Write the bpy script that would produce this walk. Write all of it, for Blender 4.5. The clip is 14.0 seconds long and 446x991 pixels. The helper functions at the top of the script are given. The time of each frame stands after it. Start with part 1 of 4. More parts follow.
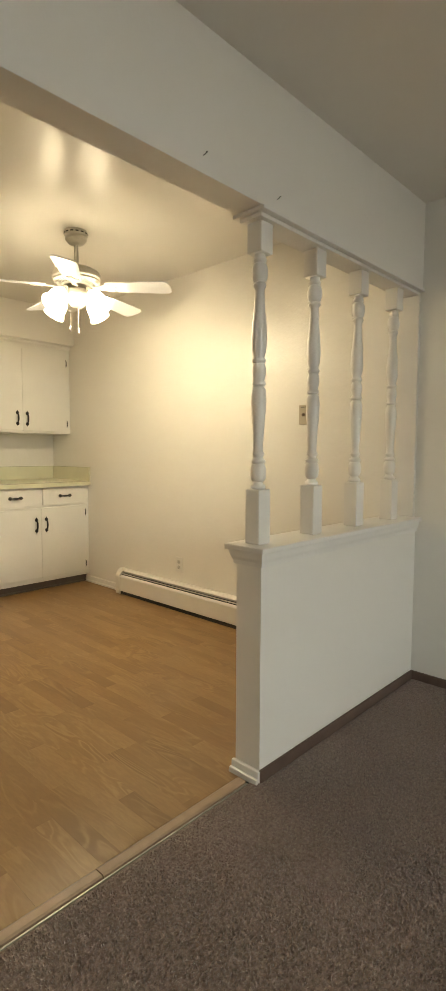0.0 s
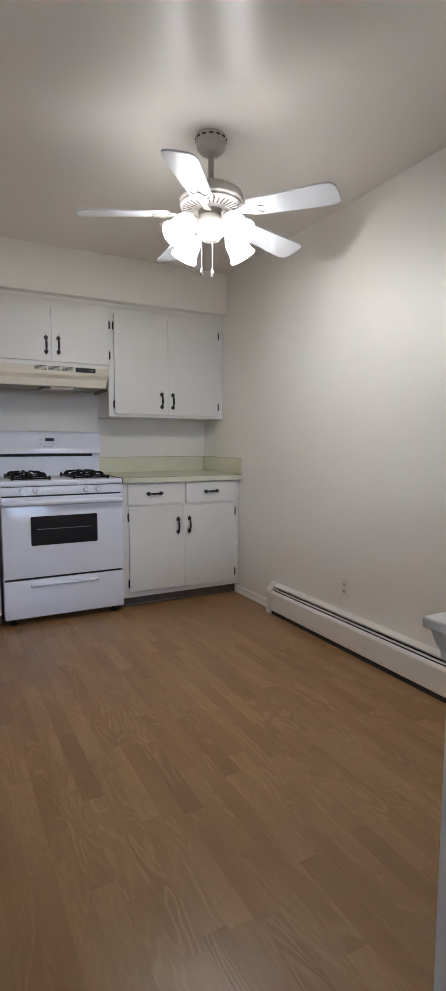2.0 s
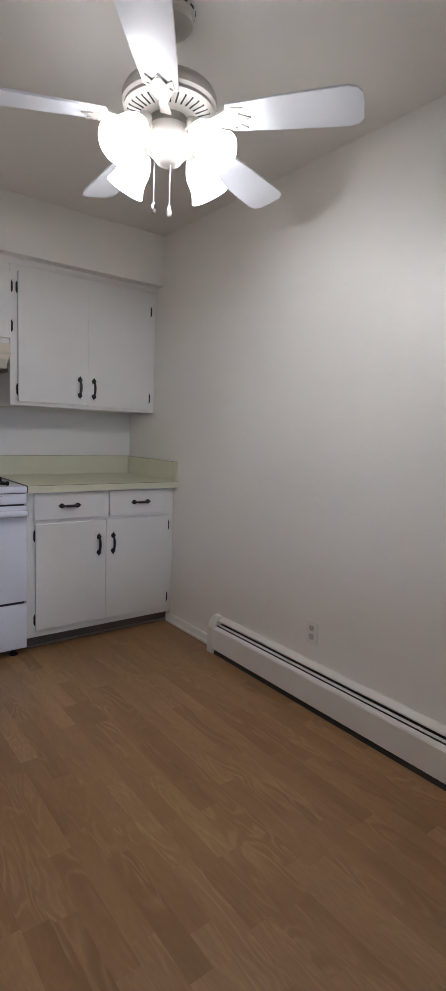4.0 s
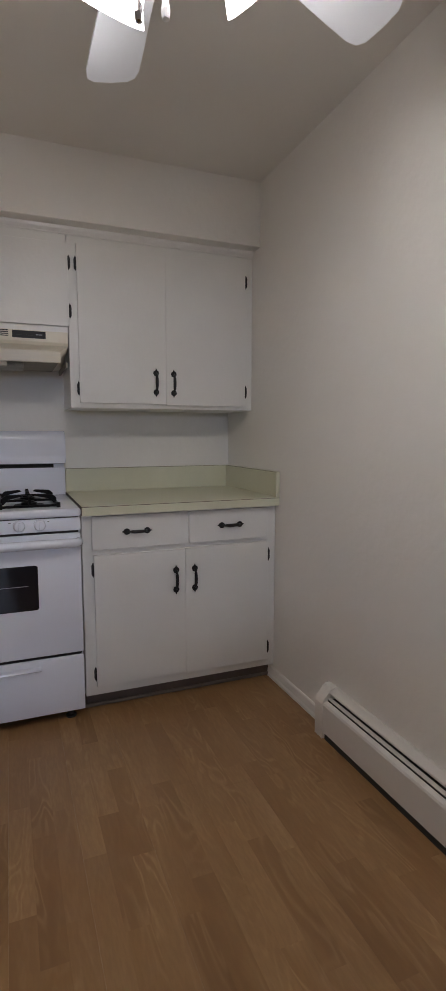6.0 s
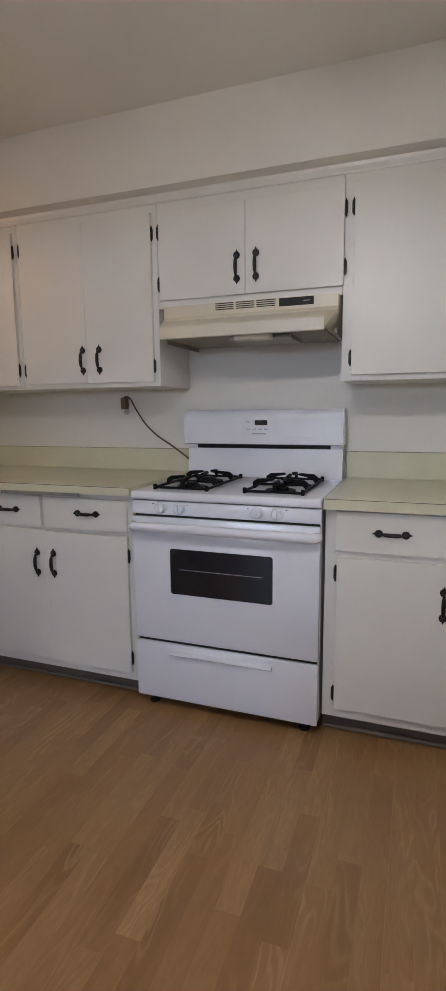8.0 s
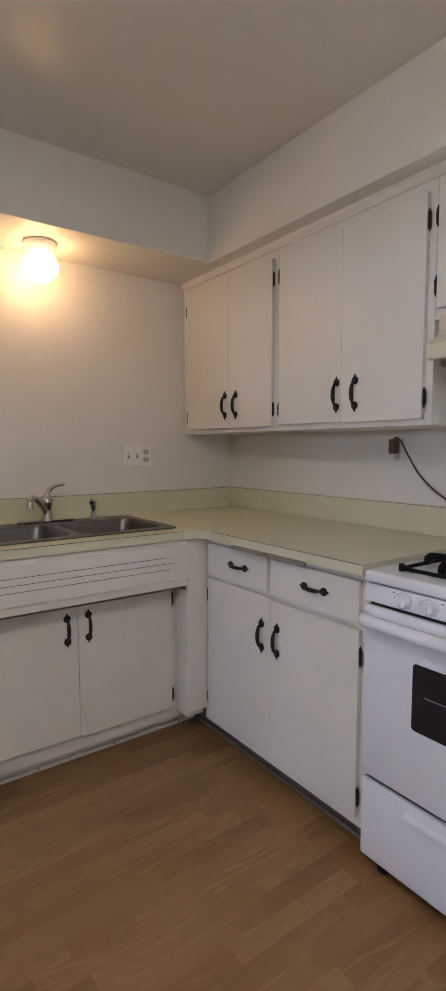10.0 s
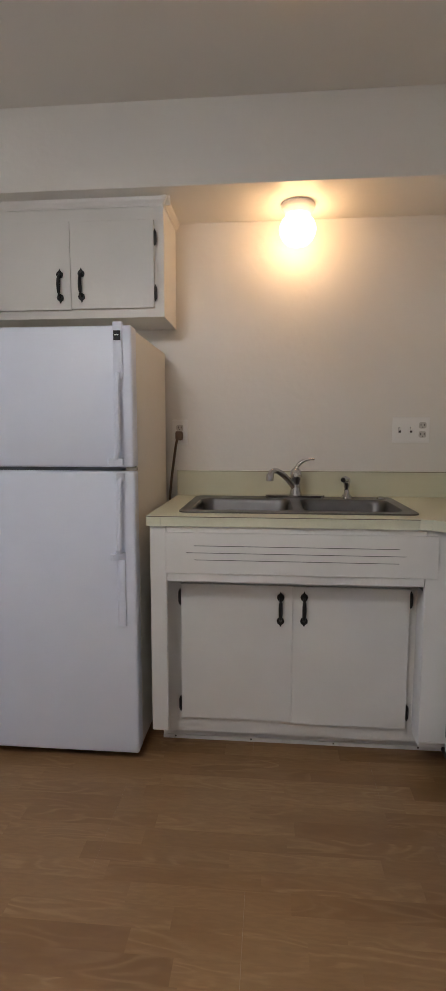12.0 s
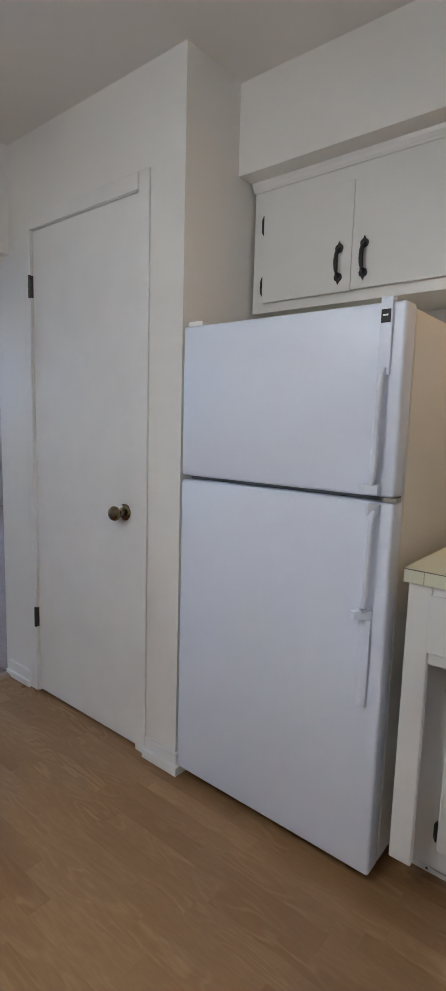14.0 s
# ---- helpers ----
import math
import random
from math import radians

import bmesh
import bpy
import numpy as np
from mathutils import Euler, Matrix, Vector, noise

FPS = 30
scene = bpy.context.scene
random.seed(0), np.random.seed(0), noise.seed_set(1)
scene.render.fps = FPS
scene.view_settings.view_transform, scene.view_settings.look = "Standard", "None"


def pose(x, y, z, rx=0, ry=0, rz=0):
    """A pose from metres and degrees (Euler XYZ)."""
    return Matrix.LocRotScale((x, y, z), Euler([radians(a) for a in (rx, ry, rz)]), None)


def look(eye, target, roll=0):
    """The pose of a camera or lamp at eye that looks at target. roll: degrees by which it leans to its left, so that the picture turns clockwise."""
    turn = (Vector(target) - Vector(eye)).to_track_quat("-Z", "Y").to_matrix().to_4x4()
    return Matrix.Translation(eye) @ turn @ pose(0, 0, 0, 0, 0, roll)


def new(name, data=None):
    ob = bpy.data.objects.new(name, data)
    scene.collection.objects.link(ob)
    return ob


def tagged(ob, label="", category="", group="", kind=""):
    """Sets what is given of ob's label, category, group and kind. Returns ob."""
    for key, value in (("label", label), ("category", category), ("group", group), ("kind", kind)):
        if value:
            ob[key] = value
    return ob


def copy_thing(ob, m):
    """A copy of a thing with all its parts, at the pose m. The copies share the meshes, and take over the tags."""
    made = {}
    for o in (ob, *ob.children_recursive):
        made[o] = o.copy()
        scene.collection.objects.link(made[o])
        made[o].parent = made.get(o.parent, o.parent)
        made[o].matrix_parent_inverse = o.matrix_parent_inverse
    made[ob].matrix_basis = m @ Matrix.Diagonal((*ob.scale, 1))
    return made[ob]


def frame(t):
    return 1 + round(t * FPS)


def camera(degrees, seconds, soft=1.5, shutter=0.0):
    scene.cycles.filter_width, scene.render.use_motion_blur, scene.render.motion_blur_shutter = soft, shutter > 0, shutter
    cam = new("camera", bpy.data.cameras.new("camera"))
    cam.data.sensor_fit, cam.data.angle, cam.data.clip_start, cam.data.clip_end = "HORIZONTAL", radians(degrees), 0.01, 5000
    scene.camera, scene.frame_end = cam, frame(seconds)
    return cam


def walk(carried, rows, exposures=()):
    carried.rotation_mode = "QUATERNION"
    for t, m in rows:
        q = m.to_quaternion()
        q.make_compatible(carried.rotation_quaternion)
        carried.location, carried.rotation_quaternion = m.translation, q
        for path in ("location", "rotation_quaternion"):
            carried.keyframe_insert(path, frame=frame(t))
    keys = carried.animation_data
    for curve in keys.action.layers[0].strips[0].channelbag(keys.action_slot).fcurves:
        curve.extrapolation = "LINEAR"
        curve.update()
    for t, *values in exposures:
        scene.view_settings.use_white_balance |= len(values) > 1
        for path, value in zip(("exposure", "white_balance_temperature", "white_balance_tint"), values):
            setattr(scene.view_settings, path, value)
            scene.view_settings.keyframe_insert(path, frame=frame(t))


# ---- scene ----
cam = camera(45.2, 14.0)
PATH = [
    (0, (-2.608, -4.804, 1.174), (-1.164, -3.429, 1.014), 0.2),
    (0.5, (-2.45, -4.69, 1.179), (-1.175, -3.155, 1.035), 0.9),
    (1, (-2.308, -4.541, 1.186), (-1.186, -2.895, 1.01), 0.6),
    (1.5, (-2.12, -4.38, 1.18), (-1.197, -2.617, 0.976), -0.1),
    (2, (-1.96, -4.14, 1.15), (-1.032, -2.379, 0.955), 0.1),
    (2.5, (-1.985, -3.935, 1.2), (-0.773, -2.356, 1.011), 1.13),
    (2.7, (-2, -3.875, 1.21), (-0.713, -2.356, 1.018), 2.03),
    (4.8, (-1.546, -3.229, 1.246), (-0.462, -1.572, 0.962), 2.1),
    (5, (-1.5, -3.183, 1.248), (-0.46, -1.498, 0.962), 1.9),
    (5.5, (-1.300, -3.06, 1.205), (-0.423, -1.276, 0.975), 1.2),
    (6, (-1.152, -2.9, 1.217), (-0.414, -1.055, 0.989), -0.0),
    (6.5, (-0.967, -2.764, 1.206), (-0.439, -0.848, 0.981), -0.2),
    (7, (-0.84, -2.671, 1.212), (-0.592, -0.703, 0.96), 0.3),
    (7.5, (-0.687, -2.595, 1.201), (-0.914, -0.627, 0.928), -0.2),
    (8, (-0.576, -2.52, 1.22), (-1.252, -0.662, 0.913), -0.5),
    (8.5, (-0.564, -2.387, 1.228), (-1.509, -0.647, 0.942), 0.2),
    (8.7, (-0.58, -2.316, 1.23), (-1.618, -0.628, 0.961), 0.6),
    (10.8, (-0.665, -1.6, 1.276), (-2.543, -0.931, 1.112), -0.2),
    (11, (-0.67, -1.522, 1.268), (-2.594, -1.004, 1.094), -0.0),
    (11.5, (-0.675, -1.334, 1.243), (-2.663, -1.262, 1.04), -0.5),
    (12, (-0.703, -1.233, 1.208), (-2.682, -1.41, 0.979), -0.0),
    (12.5, (-0.784, -1.146, 1.194), (-2.74, -1.481, 0.945), 1.0),
    (13, (-0.898, -1.204, 1.204), (-2.82, -1.69, 0.942), 2.3),
    (13.5, (-1.072, -1.151, 1.241), (-2.825, -2.076, 0.972), 1.8),
    (14, (-1.225, -1.194, 1.265), (-2.758, -2.452, 1.0), 1.6),
]
walk(cam, [(t, look(a, b, r)) for t, a, b, r in PATH],
     exposures=[(0.0, 0.83, 11000, 0), (0.25, 0.72, 8900, 1), (0.5, 0.66, 7600, 3), (0.8, 0.67, 6700, 6), (1.5, 0.61, 6300, 8), (2.0, 0.25, 6150, 8), (2.5, 0.13, 6000, 9), (5.0, -0.16, 6100, 11), (5.5, -0.13, 6300, 11), (6.0, -0.31, 6400, 12),
                (7.0, 0.12, 6350, 11), (7.5, 0.30, 6300, 10), (8.5, 0.21, 6400, 11), (11.0, 0.39, 6350, 11), (12.5, 0.35, 6000, 9), (13.5, 0.37, 5800, 8), (14.0, 0.54, 5750, 6)])

# ---- world, daylight through the living room window ----
world = bpy.data.worlds.new("world")
scene.world = world
world.use_nodes = True
wn = world.node_tree.nodes
sky = wn.new("ShaderNodeTexSky")
sky.sky_type, sky.sun_disc = "NISHITA", False
sky.sun_elevation, sky.sun_rotation = radians(32), radians(150)
wn["Background"].inputs["Strength"].default_value = 0.15
world.node_tree.links.new(sky.outputs["Color"], wn["Background"].inputs["Color"])
sun = new("sun", bpy.data.lights.new("sun", "SUN"))
sun.data.energy, sun.data.angle, sun.data.color = 0.6, radians(12), (1.0, 0.96, 0.9)
sun.matrix_world = look((0, 0, 0), (-0.9, 0.25, -0.6))
daylight = new("window_daylight", bpy.data.lights.new("window_daylight", "AREA"))
daylight.data.shape, daylight.data.size, daylight.data.size_y = "RECTANGLE", 3.6, 1.4
daylight.data.energy, daylight.data.color = 165, (0.60, 0.73, 1.0)
daylight.matrix_world = look((-2.2, -10.2, 2.45), (-2.2, -3.0, 0.9))
FAN_GLOW = 13.5
FAN_LAMP = 7.0
GLOBE_GLOW = 12.0

# ---- materials ----


def material(name, colour, rough=0.5, metal=0.0, bump=0.0, bump_scale=60.0, vary=0.04, vary_scale=2.0, coat=0.0, spec=0.5):
    m = bpy.data.materials.new(name)
    m.use_nodes = True
    nt = m.node_tree
    n, l = nt.nodes, nt.links
    b = n["Principled BSDF"]
    b.inputs["Roughness"].default_value = rough
    b.inputs["Metallic"].default_value = metal
    b.inputs["Coat Weight"].default_value = coat
    b.inputs["Specular IOR Level"].default_value = spec
    geo = n.new("ShaderNodeNewGeometry")
    big = n.new("ShaderNodeTexNoise")
    big.inputs["Scale"].default_value, big.inputs["Detail"].default_value = vary_scale, 5
    l.new(geo.outputs["Position"], big.inputs["Vector"])
    ramp = n.new("ShaderNodeMapRange")
    ramp.inputs["From Min"].default_value, ramp.inputs["From Max"].default_value = 0.3, 0.7
    ramp.inputs["To Min"].default_value, ramp.inputs["To Max"].default_value = 1 - vary, 1 + vary
    l.new(big.outputs["Fac"], ramp.inputs["Value"])
    mul = n.new("ShaderNodeVectorMath")
    mul.operation = "SCALE"
    mul.inputs[0].default_value = colour
    l.new(ramp.outputs["Result"], mul.inputs["Scale"])
    l.new(mul.outputs["Vector"], b.inputs["Base Color"])
    if bump:
        fine = n.new("ShaderNodeTexNoise")
        fine.inputs["Scale"].default_value, fine.inputs["Detail"].default_value = bump_scale, 4
        l.new(geo.outputs["Position"], fine.inputs["Vector"])
        bn = n.new("ShaderNodeBump")
        bn.inputs["Strength"].default_value, bn.inputs["Distance"].default_value = 1.0, bump
        l.new(fine.outputs["Fac"], bn.inputs["Height"])
        l.new(bn.outputs["Normal"], b.inputs["Normal"])
    return m


def glowing(name, colour, strength, rough=0.3):
    m = bpy.data.materials.new(name)
    m.use_nodes = True
    b = m.node_tree.nodes["Principled BSDF"]
    b.inputs["Base Color"].default_value = (0.9, 0.9, 0.88, 1)
    b.inputs["Roughness"].default_value = rough
    b.inputs["Emission Color"].default_value = (*colour, 1)
    b.inputs["Emission Strength"].default_value = strength
    return m


M = {}
M["wall"] = material("wall_paint", (0.80, 0.775, 0.73), 0.40, bump=0.0012, bump_scale=35, vary=0.015, vary_scale=1.3)
M["ceiling"] = material("ceiling_paint", (0.78, 0.75, 0.70), 0.315, bump=0.0010, bump_scale=14, vary=0.02, vary_scale=1.5)
M["trim"] = material("trim_paint", (0.78, 0.76, 0.73), 0.32, bump=0.0008, bump_scale=40, vary=0.03, vary_scale=6)
M["cabinet"] = material("cabinet_paint", (0.76, 0.745, 0.71), 0.38, bump=0.0006, bump_scale=55, vary=0.02, vary_scale=4)
M["gap"] = material("dark_gap", (0.03, 0.028, 0.026), 0.8)
# Shadow under the base cabinets is put into this dark brown.
M["toe"] = material("toe_kick_shaded", (0.13, 0.105, 0.09), 0.55, vary=0.1, vary_scale=8)
M["iron"] = material("black_iron", (0.012, 0.011, 0.011), 0.38, metal=0.3, bump=0.001, bump_scale=200)
M["enamel"] = material("white_enamel", (0.79, 0.815, 0.90), 0.14, vary=0.01, coat=0.3)
M["fridge"] = material("fridge_enamel", (0.74, 0.775, 0.87), 0.34, bump=0.0005, bump_scale=420, vary=0.01)
# Warm lamp light on the refrigerator side is put into this cream base.
M["fridge_side"] = material("fridge_side_warm_lit", (0.80, 0.77, 0.70), 0.4, bump=0.0004, bump_scale=420, vary=0.015)
M["gasket"] = material("grey_gasket", (0.22, 0.23, 0.25), 0.6)
M["plastic"] = material("white_plastic", (0.86, 0.85, 0.83), 0.35, vary=0.01)
M["ivory"] = material("ivory_plastic", (0.62, 0.57, 0.47), 0.4, vary=0.02)
M["almond"] = material("almond_enamel", (0.67, 0.62, 0.50), 0.28, vary=0.02)
# Darker and browner than the almond shell, with uneven tone.
M["hood_under"] = material("hood_underside", (0.30, 0.27, 0.2), 0.45, vary=0.1, vary_scale=12)
M["black_glass"] = material("oven_glass", (0.012, 0.013, 0.018), 0.07, vary=0.0)
M["black"] = material("black_plastic", (0.010, 0.010, 0.011), 0.6)
M["grate"] = material("cast_iron", (0.005, 0.005, 0.006), 0.6, bump=0.0006, bump_scale=300, spec=0.15)
M["grey"] = material("grey_marks", (0.35, 0.36, 0.4), 0.5)
M["chrome"] = material("chrome", (0.55, 0.55, 0.56), 0.10, metal=1.0, vary=0.02)
M["hinge_dark"] = material("dark_hinge", (0.06, 0.05, 0.045), 0.45, metal=0.5, vary=0.3, vary_scale=60)
M["receptacle"] = material("aged_receptacle", (0.55, 0.53, 0.5), 0.4)
M["plate"] = material("aged_plate", (0.45, 0.39, 0.31), 0.4, vary=0.04, vary_scale=20)
M["metal"] = material("dull_metal", (0.4, 0.38, 0.34), 0.4, metal=0.9, vary=0.15, vary_scale=30)
M["brass"] = material("aged_brass", (0.22, 0.165, 0.09), 0.25, metal=1.0, vary=0.15, vary_scale=40)
M["brown_wood"] = material("brown_baseboard", (0.12, 0.075, 0.06), 0.45, bump=0.001, bump_scale=60, vary=0.15, vary_scale=9)
M["threshold"] = material("threshold_strip", (0.36, 0.25, 0.18), 0.42, bump=0.0005, bump_scale=60, vary=0.12, vary_scale=12)
M["heater"] = material("heater_enamel", (0.74, 0.71, 0.66), 0.3, vary=0.02, vary_scale=6)
# Fan body colour lowered to offset strong light from its shades.
M["fan"] = material("fan_white_toned_down", (0.50, 0.475, 0.43), 0.3, vary=0.01)
M["blade"] = material("fan_blade", (0.78, 0.80, 0.84), 0.35, vary=0.01)
M["cord"] = material("brown_cord", (0.10, 0.065, 0.045), 0.5)
M["socket"] = material("brown_socket", (0.16, 0.10, 0.07), 0.5)
M["rust"] = material("rust_stain", (0.35, 0.2, 0.1), 0.7, vary=0.3, vary_scale=60)
M["shade_glow"] = glowing("lit_glass_shade", (1.0, 0.955, 0.93), FAN_GLOW)
M["globe_glow"] = glowing("lit_glass_globe", (1.0, 0.58, 0.27), GLOBE_GLOW)


def worktop_material():
    m = material("green_laminate", (0.66, 0.65, 0.49), 0.3, vary=0.03, vary_scale=5)
    n, l = m.node_tree.nodes, m.node_tree.links
    speck = n.new("ShaderNodeTexNoise")
    speck.inputs["Scale"].default_value, speck.inputs["Detail"].default_value = 220, 3
    l.new(n["Geometry"].outputs["Position"], speck.inputs["Vector"])
    mr = n.new("ShaderNodeMapRange")
    mr.inputs["From Min"].default_value, mr.inputs["From Max"].default_value = 0.35, 0.65
    mr.inputs["To Min"].default_value, mr.inputs["To Max"].default_value = 0.97, 1.02
    l.new(speck.outputs["Fac"], mr.inputs["Value"])
    sc = n.new("ShaderNodeVectorMath")
    sc.operation = "SCALE"
    b = n["Principled BSDF"]
    l.new(b.inputs["Base Color"].links[0].from_socket, sc.inputs[0])
    l.new(mr.outputs["Result"], sc.inputs["Scale"])
    l.new(sc.outputs["Vector"], b.inputs["Base Color"])
    return m


def steel_material():
    m = material("brushed_steel", (0.17, 0.166, 0.166), 0.38, metal=1.0, vary=0.12, vary_scale=9)
    return m


def math_node(nt, op, a, b=None, c=None):
    nd = nt.nodes.new("ShaderNodeMath")
    nd.operation = op
    for i, v in enumerate((a, b, c)):
        if v is None:
            continue
        if isinstance(v, (int, float)):
            nd.inputs[i].default_value = v
        else:
            nt.links.new(v, nd.inputs[i])
    return nd.outputs[0]


def mix_colour(nt, fac, a, b, mode="MIX"):
    nd = nt.nodes.new("ShaderNodeMix")
    nd.data_type, nd.blend_type = "RGBA", mode
    for i, v in ((0, fac), (6, a), (7, b)):
        if isinstance(v, (int, float)):
            nd.inputs[i].default_value = v
        elif isinstance(v, tuple):
            nd.inputs[i].default_value = (*v, 1)
        else:
            nt.links.new(v, nd.inputs[i])
    return nd.outputs[2]


def laminate_material():
    """Oak laminate: strips 67 mm wide that run along y, each with its own tone and grain."""
    m = bpy.data.materials.new("oak_laminate")
    m.use_nodes = True
    nt = m.node_tree
    n, l = nt.nodes, nt.links
    b = n["Principled BSDF"]
    geo = n.new("ShaderNodeNewGeometry")
    sep = n.new("ShaderNodeSeparateXYZ")
    l.new(geo.outputs["Position"], sep.inputs[0])
    x, y = sep.outputs[0], sep.outputs[1]
    strip = math_node(nt, "FLOOR", math_node(nt, "DIVIDE", x, 0.0667))
    h = n.new("ShaderNodeTexWhiteNoise")
    h.noise_dimensions = "1D"
    l.new(strip, h.inputs["W"])
    run = math_node(nt, "ADD", math_node(nt, "DIVIDE", y, 0.43), math_node(nt, "MULTIPLY", h.outputs["Value"], 7.3))
    cell = math_node(nt, "FLOOR", run)
    comb = n.new("ShaderNodeCombineXYZ")
    l.new(strip, comb.inputs[0])
    l.new(cell, comb.inputs[1])
    tone = n.new("ShaderNodeTexWhiteNoise")
    tone.noise_dimensions = "2D"
    l.new(comb.outputs[0], tone.inputs["Vector"])
    # grain, shifted strip by strip
    gv = n.new("ShaderNodeCombineXYZ")
    l.new(math_node(nt, "ADD", x, math_node(nt, "MULTIPLY", tone.outputs["Value"], 13.0)), gv.inputs[0])
    l.new(math_node(nt, "MULTIPLY", y, 0.2), gv.inputs[1])
    l.new(math_node(nt, "MULTIPLY", tone.outputs["Value"], 31.0), gv.inputs[2])
    rings = n.new("ShaderNodeTexNoise")
    rings.inputs["Scale"].default_value, rings.inputs["Detail"].default_value = 13, 1.5
    rings.inputs["Distortion"].default_value = 0.6
    l.new(gv.outputs[0], rings.inputs["Vector"])
    wave = math_node(nt, "SINE", math_node(nt, "MULTIPLY", rings.outputs["Fac"], 50.0))
    wave = math_node(nt, "POWER", math_node(nt, "ADD", math_node(nt, "MULTIPLY", wave, 0.5), 0.5), 2.5)
    fibre = n.new("ShaderNodeTexNoise")
    fibre.inputs["Scale"].default_value, fibre.inputs["Detail"].default_value = 120, 3
    l.new(gv.outputs[0], fibre.inputs["Vector"])
    patch = n.new("ShaderNodeTexNoise")
    patch.inputs["Scale"].default_value, patch.inputs["Detail"].default_value = 5, 3
    l.new(gv.outputs[0], patch.inputs["Vector"])
    ramp = n.new("ShaderNodeValToRGB")
    ramp.color_ramp.elements[0].color = (0.162, 0.080, 0.029, 1)
    ramp.color_ramp.elements[1].color = (0.328, 0.194, 0.087, 1)
    mid = ramp.color_ramp.elements.new(0.45)
    mid.color = (0.248, 0.133, 0.052, 1)
    t2 = math_node(nt, "ADD", math_node(nt, "MULTIPLY", tone.outputs["Value"], 0.42), math_node(nt, "MULTIPLY", math_node(nt, "SUBTRACT", patch.outputs["Fac"], 0.26), 1.5))
    l.new(t2, ramp.inputs["Fac"])
    mask = n.new("ShaderNodeTexNoise")
    mask.inputs["Scale"].default_value, mask.inputs["Detail"].default_value = 9, 1
    l.new(gv.outputs[0], mask.inputs["Vector"])
    mk = math_node(nt, "MULTIPLY", math_node(nt, "SUBTRACT", mask.outputs["Fac"], 0.42), 6.0)
    mk = math_node(nt, "MAXIMUM", math_node(nt, "MINIMUM", mk, 1.6), 0.15)
    where = math_node(nt, "MULTIPLY", wave, mk)
    c1 = mix_colour(nt, math_node(nt, "MULTIPLY", where, 0.25), ramp.outputs["Color"], (0.46, 0.30, 0.15))
    fm = math_node(nt, "MULTIPLY", math_node(nt, "SUBTRACT", fibre.outputs["Fac"], 0.42), 1.3)
    fm = math_node(nt, "MAXIMUM", math_node(nt, "MINIMUM", fm, 0.20), 0.0)
    c2 = mix_colour(nt, fm, c1, (0.18, 0.09, 0.04))
    b.inputs["Specular IOR Level"].default_value = 0.45
    l.new(c2, b.inputs["Base Color"])
    smudge = n.new("ShaderNodeTexNoise")
    smudge.inputs["Scale"].default_value, smudge.inputs["Detail"].default_value = 3, 5
    l.new(geo.outputs["Position"], smudge.inputs["Vector"])
    l.new(math_node(nt, "ADD", math_node(nt, "MULTIPLY", smudge.outputs["Fac"], 0.16), 0.23), b.inputs["Roughness"])
    bn = n.new("ShaderNodeBump")
    bn.inputs["Distance"].default_value, bn.inputs["Strength"].default_value = 0.0002, 0.7
    l.new(fibre.outputs["Fac"], bn.inputs["Height"])
    l.new(bn.outputs["Normal"], b.inputs["Normal"])
    return m


def carpet_material():
    m = bpy.data.materials.new("taupe_carpet")
    m.use_nodes = True
    nt = m.node_tree
    n, l = nt.nodes, nt.links
    b = n["Principled BSDF"]
    geo = n.new("ShaderNodeNewGeometry")
    fine = n.new("ShaderNodeTexNoise")
    fine.inputs["Scale"].default_value, fine.inputs["Detail"].default_value = 110, 5
    l.new(geo.outputs["Position"], fine.inputs["Vector"])
    broad = n.new("ShaderNodeTexNoise")
    broad.inputs["Scale"].default_value, broad.inputs["Detail"].default_value = 2.2, 3
    l.new(geo.outputs["Position"], broad.inputs["Vector"])
    c = mix_colour(nt, fine.outputs["Fac"], (0.085, 0.058, 0.052), (0.44, 0.335, 0.30))
    tone = math_node(nt, "ADD", math_node(nt, "MULTIPLY", broad.outputs["Fac"], 0.5), 0.75)
    sc = n.new("ShaderNodeVectorMath")
    sc.operation = "SCALE"
    l.new(c, sc.inputs[0])
    l.new(tone, sc.inputs["Scale"])
    l.new(sc.outputs["Vector"], b.inputs["Base Color"])
    b.inputs["Roughness"].default_value = 0.95
    b.inputs["Specular IOR Level"].default_value = 0.1
    b.inputs["Sheen Weight"].default_value = 0.3
    bn = n.new("ShaderNodeBump")
    bn.inputs["Distance"].default_value, bn.inputs["Strength"].default_value = 0.01, 0.8
    l.new(fine.outputs["Fac"], bn.inputs["Height"])
    l.new(bn.outputs["Normal"], b.inputs["Normal"])
    return m


def glass_material():
    m = bpy.data.materials.new("window_glass")
    m.use_nodes = True
    b = m.node_tree.nodes["Principled BSDF"]
    b.inputs["Transmission Weight"].default_value = 1.0
    b.inputs["Roughness"].default_value = 0.0
    b.inputs["IOR"].default_value = 1.45
    return m


M["worktop"] = worktop_material()
M["steel"] = steel_material()
M["laminate"] = laminate_material()
M["carpet"] = carpet_material()
M["glass"] = glass_material()

# ---- building helpers ----
ORIGIN = {}


def thing(name, at, label="", category="", group="", kind=""):
    ob = new(name)
    ob.location = at
    ORIGIN[ob] = Vector(at)
    return tagged(ob, label, category, group, kind)


def finish(bm, smooth=0.0):
    bmesh.ops.recalc_face_normals(bm, faces=bm.faces)
    if smooth:
        for f in bm.faces:
            f.smooth = True
        for e in bm.edges:
            if len(e.link_faces) == 2 and e.calc_face_angle(0) > radians(smooth):
                e.smooth = False


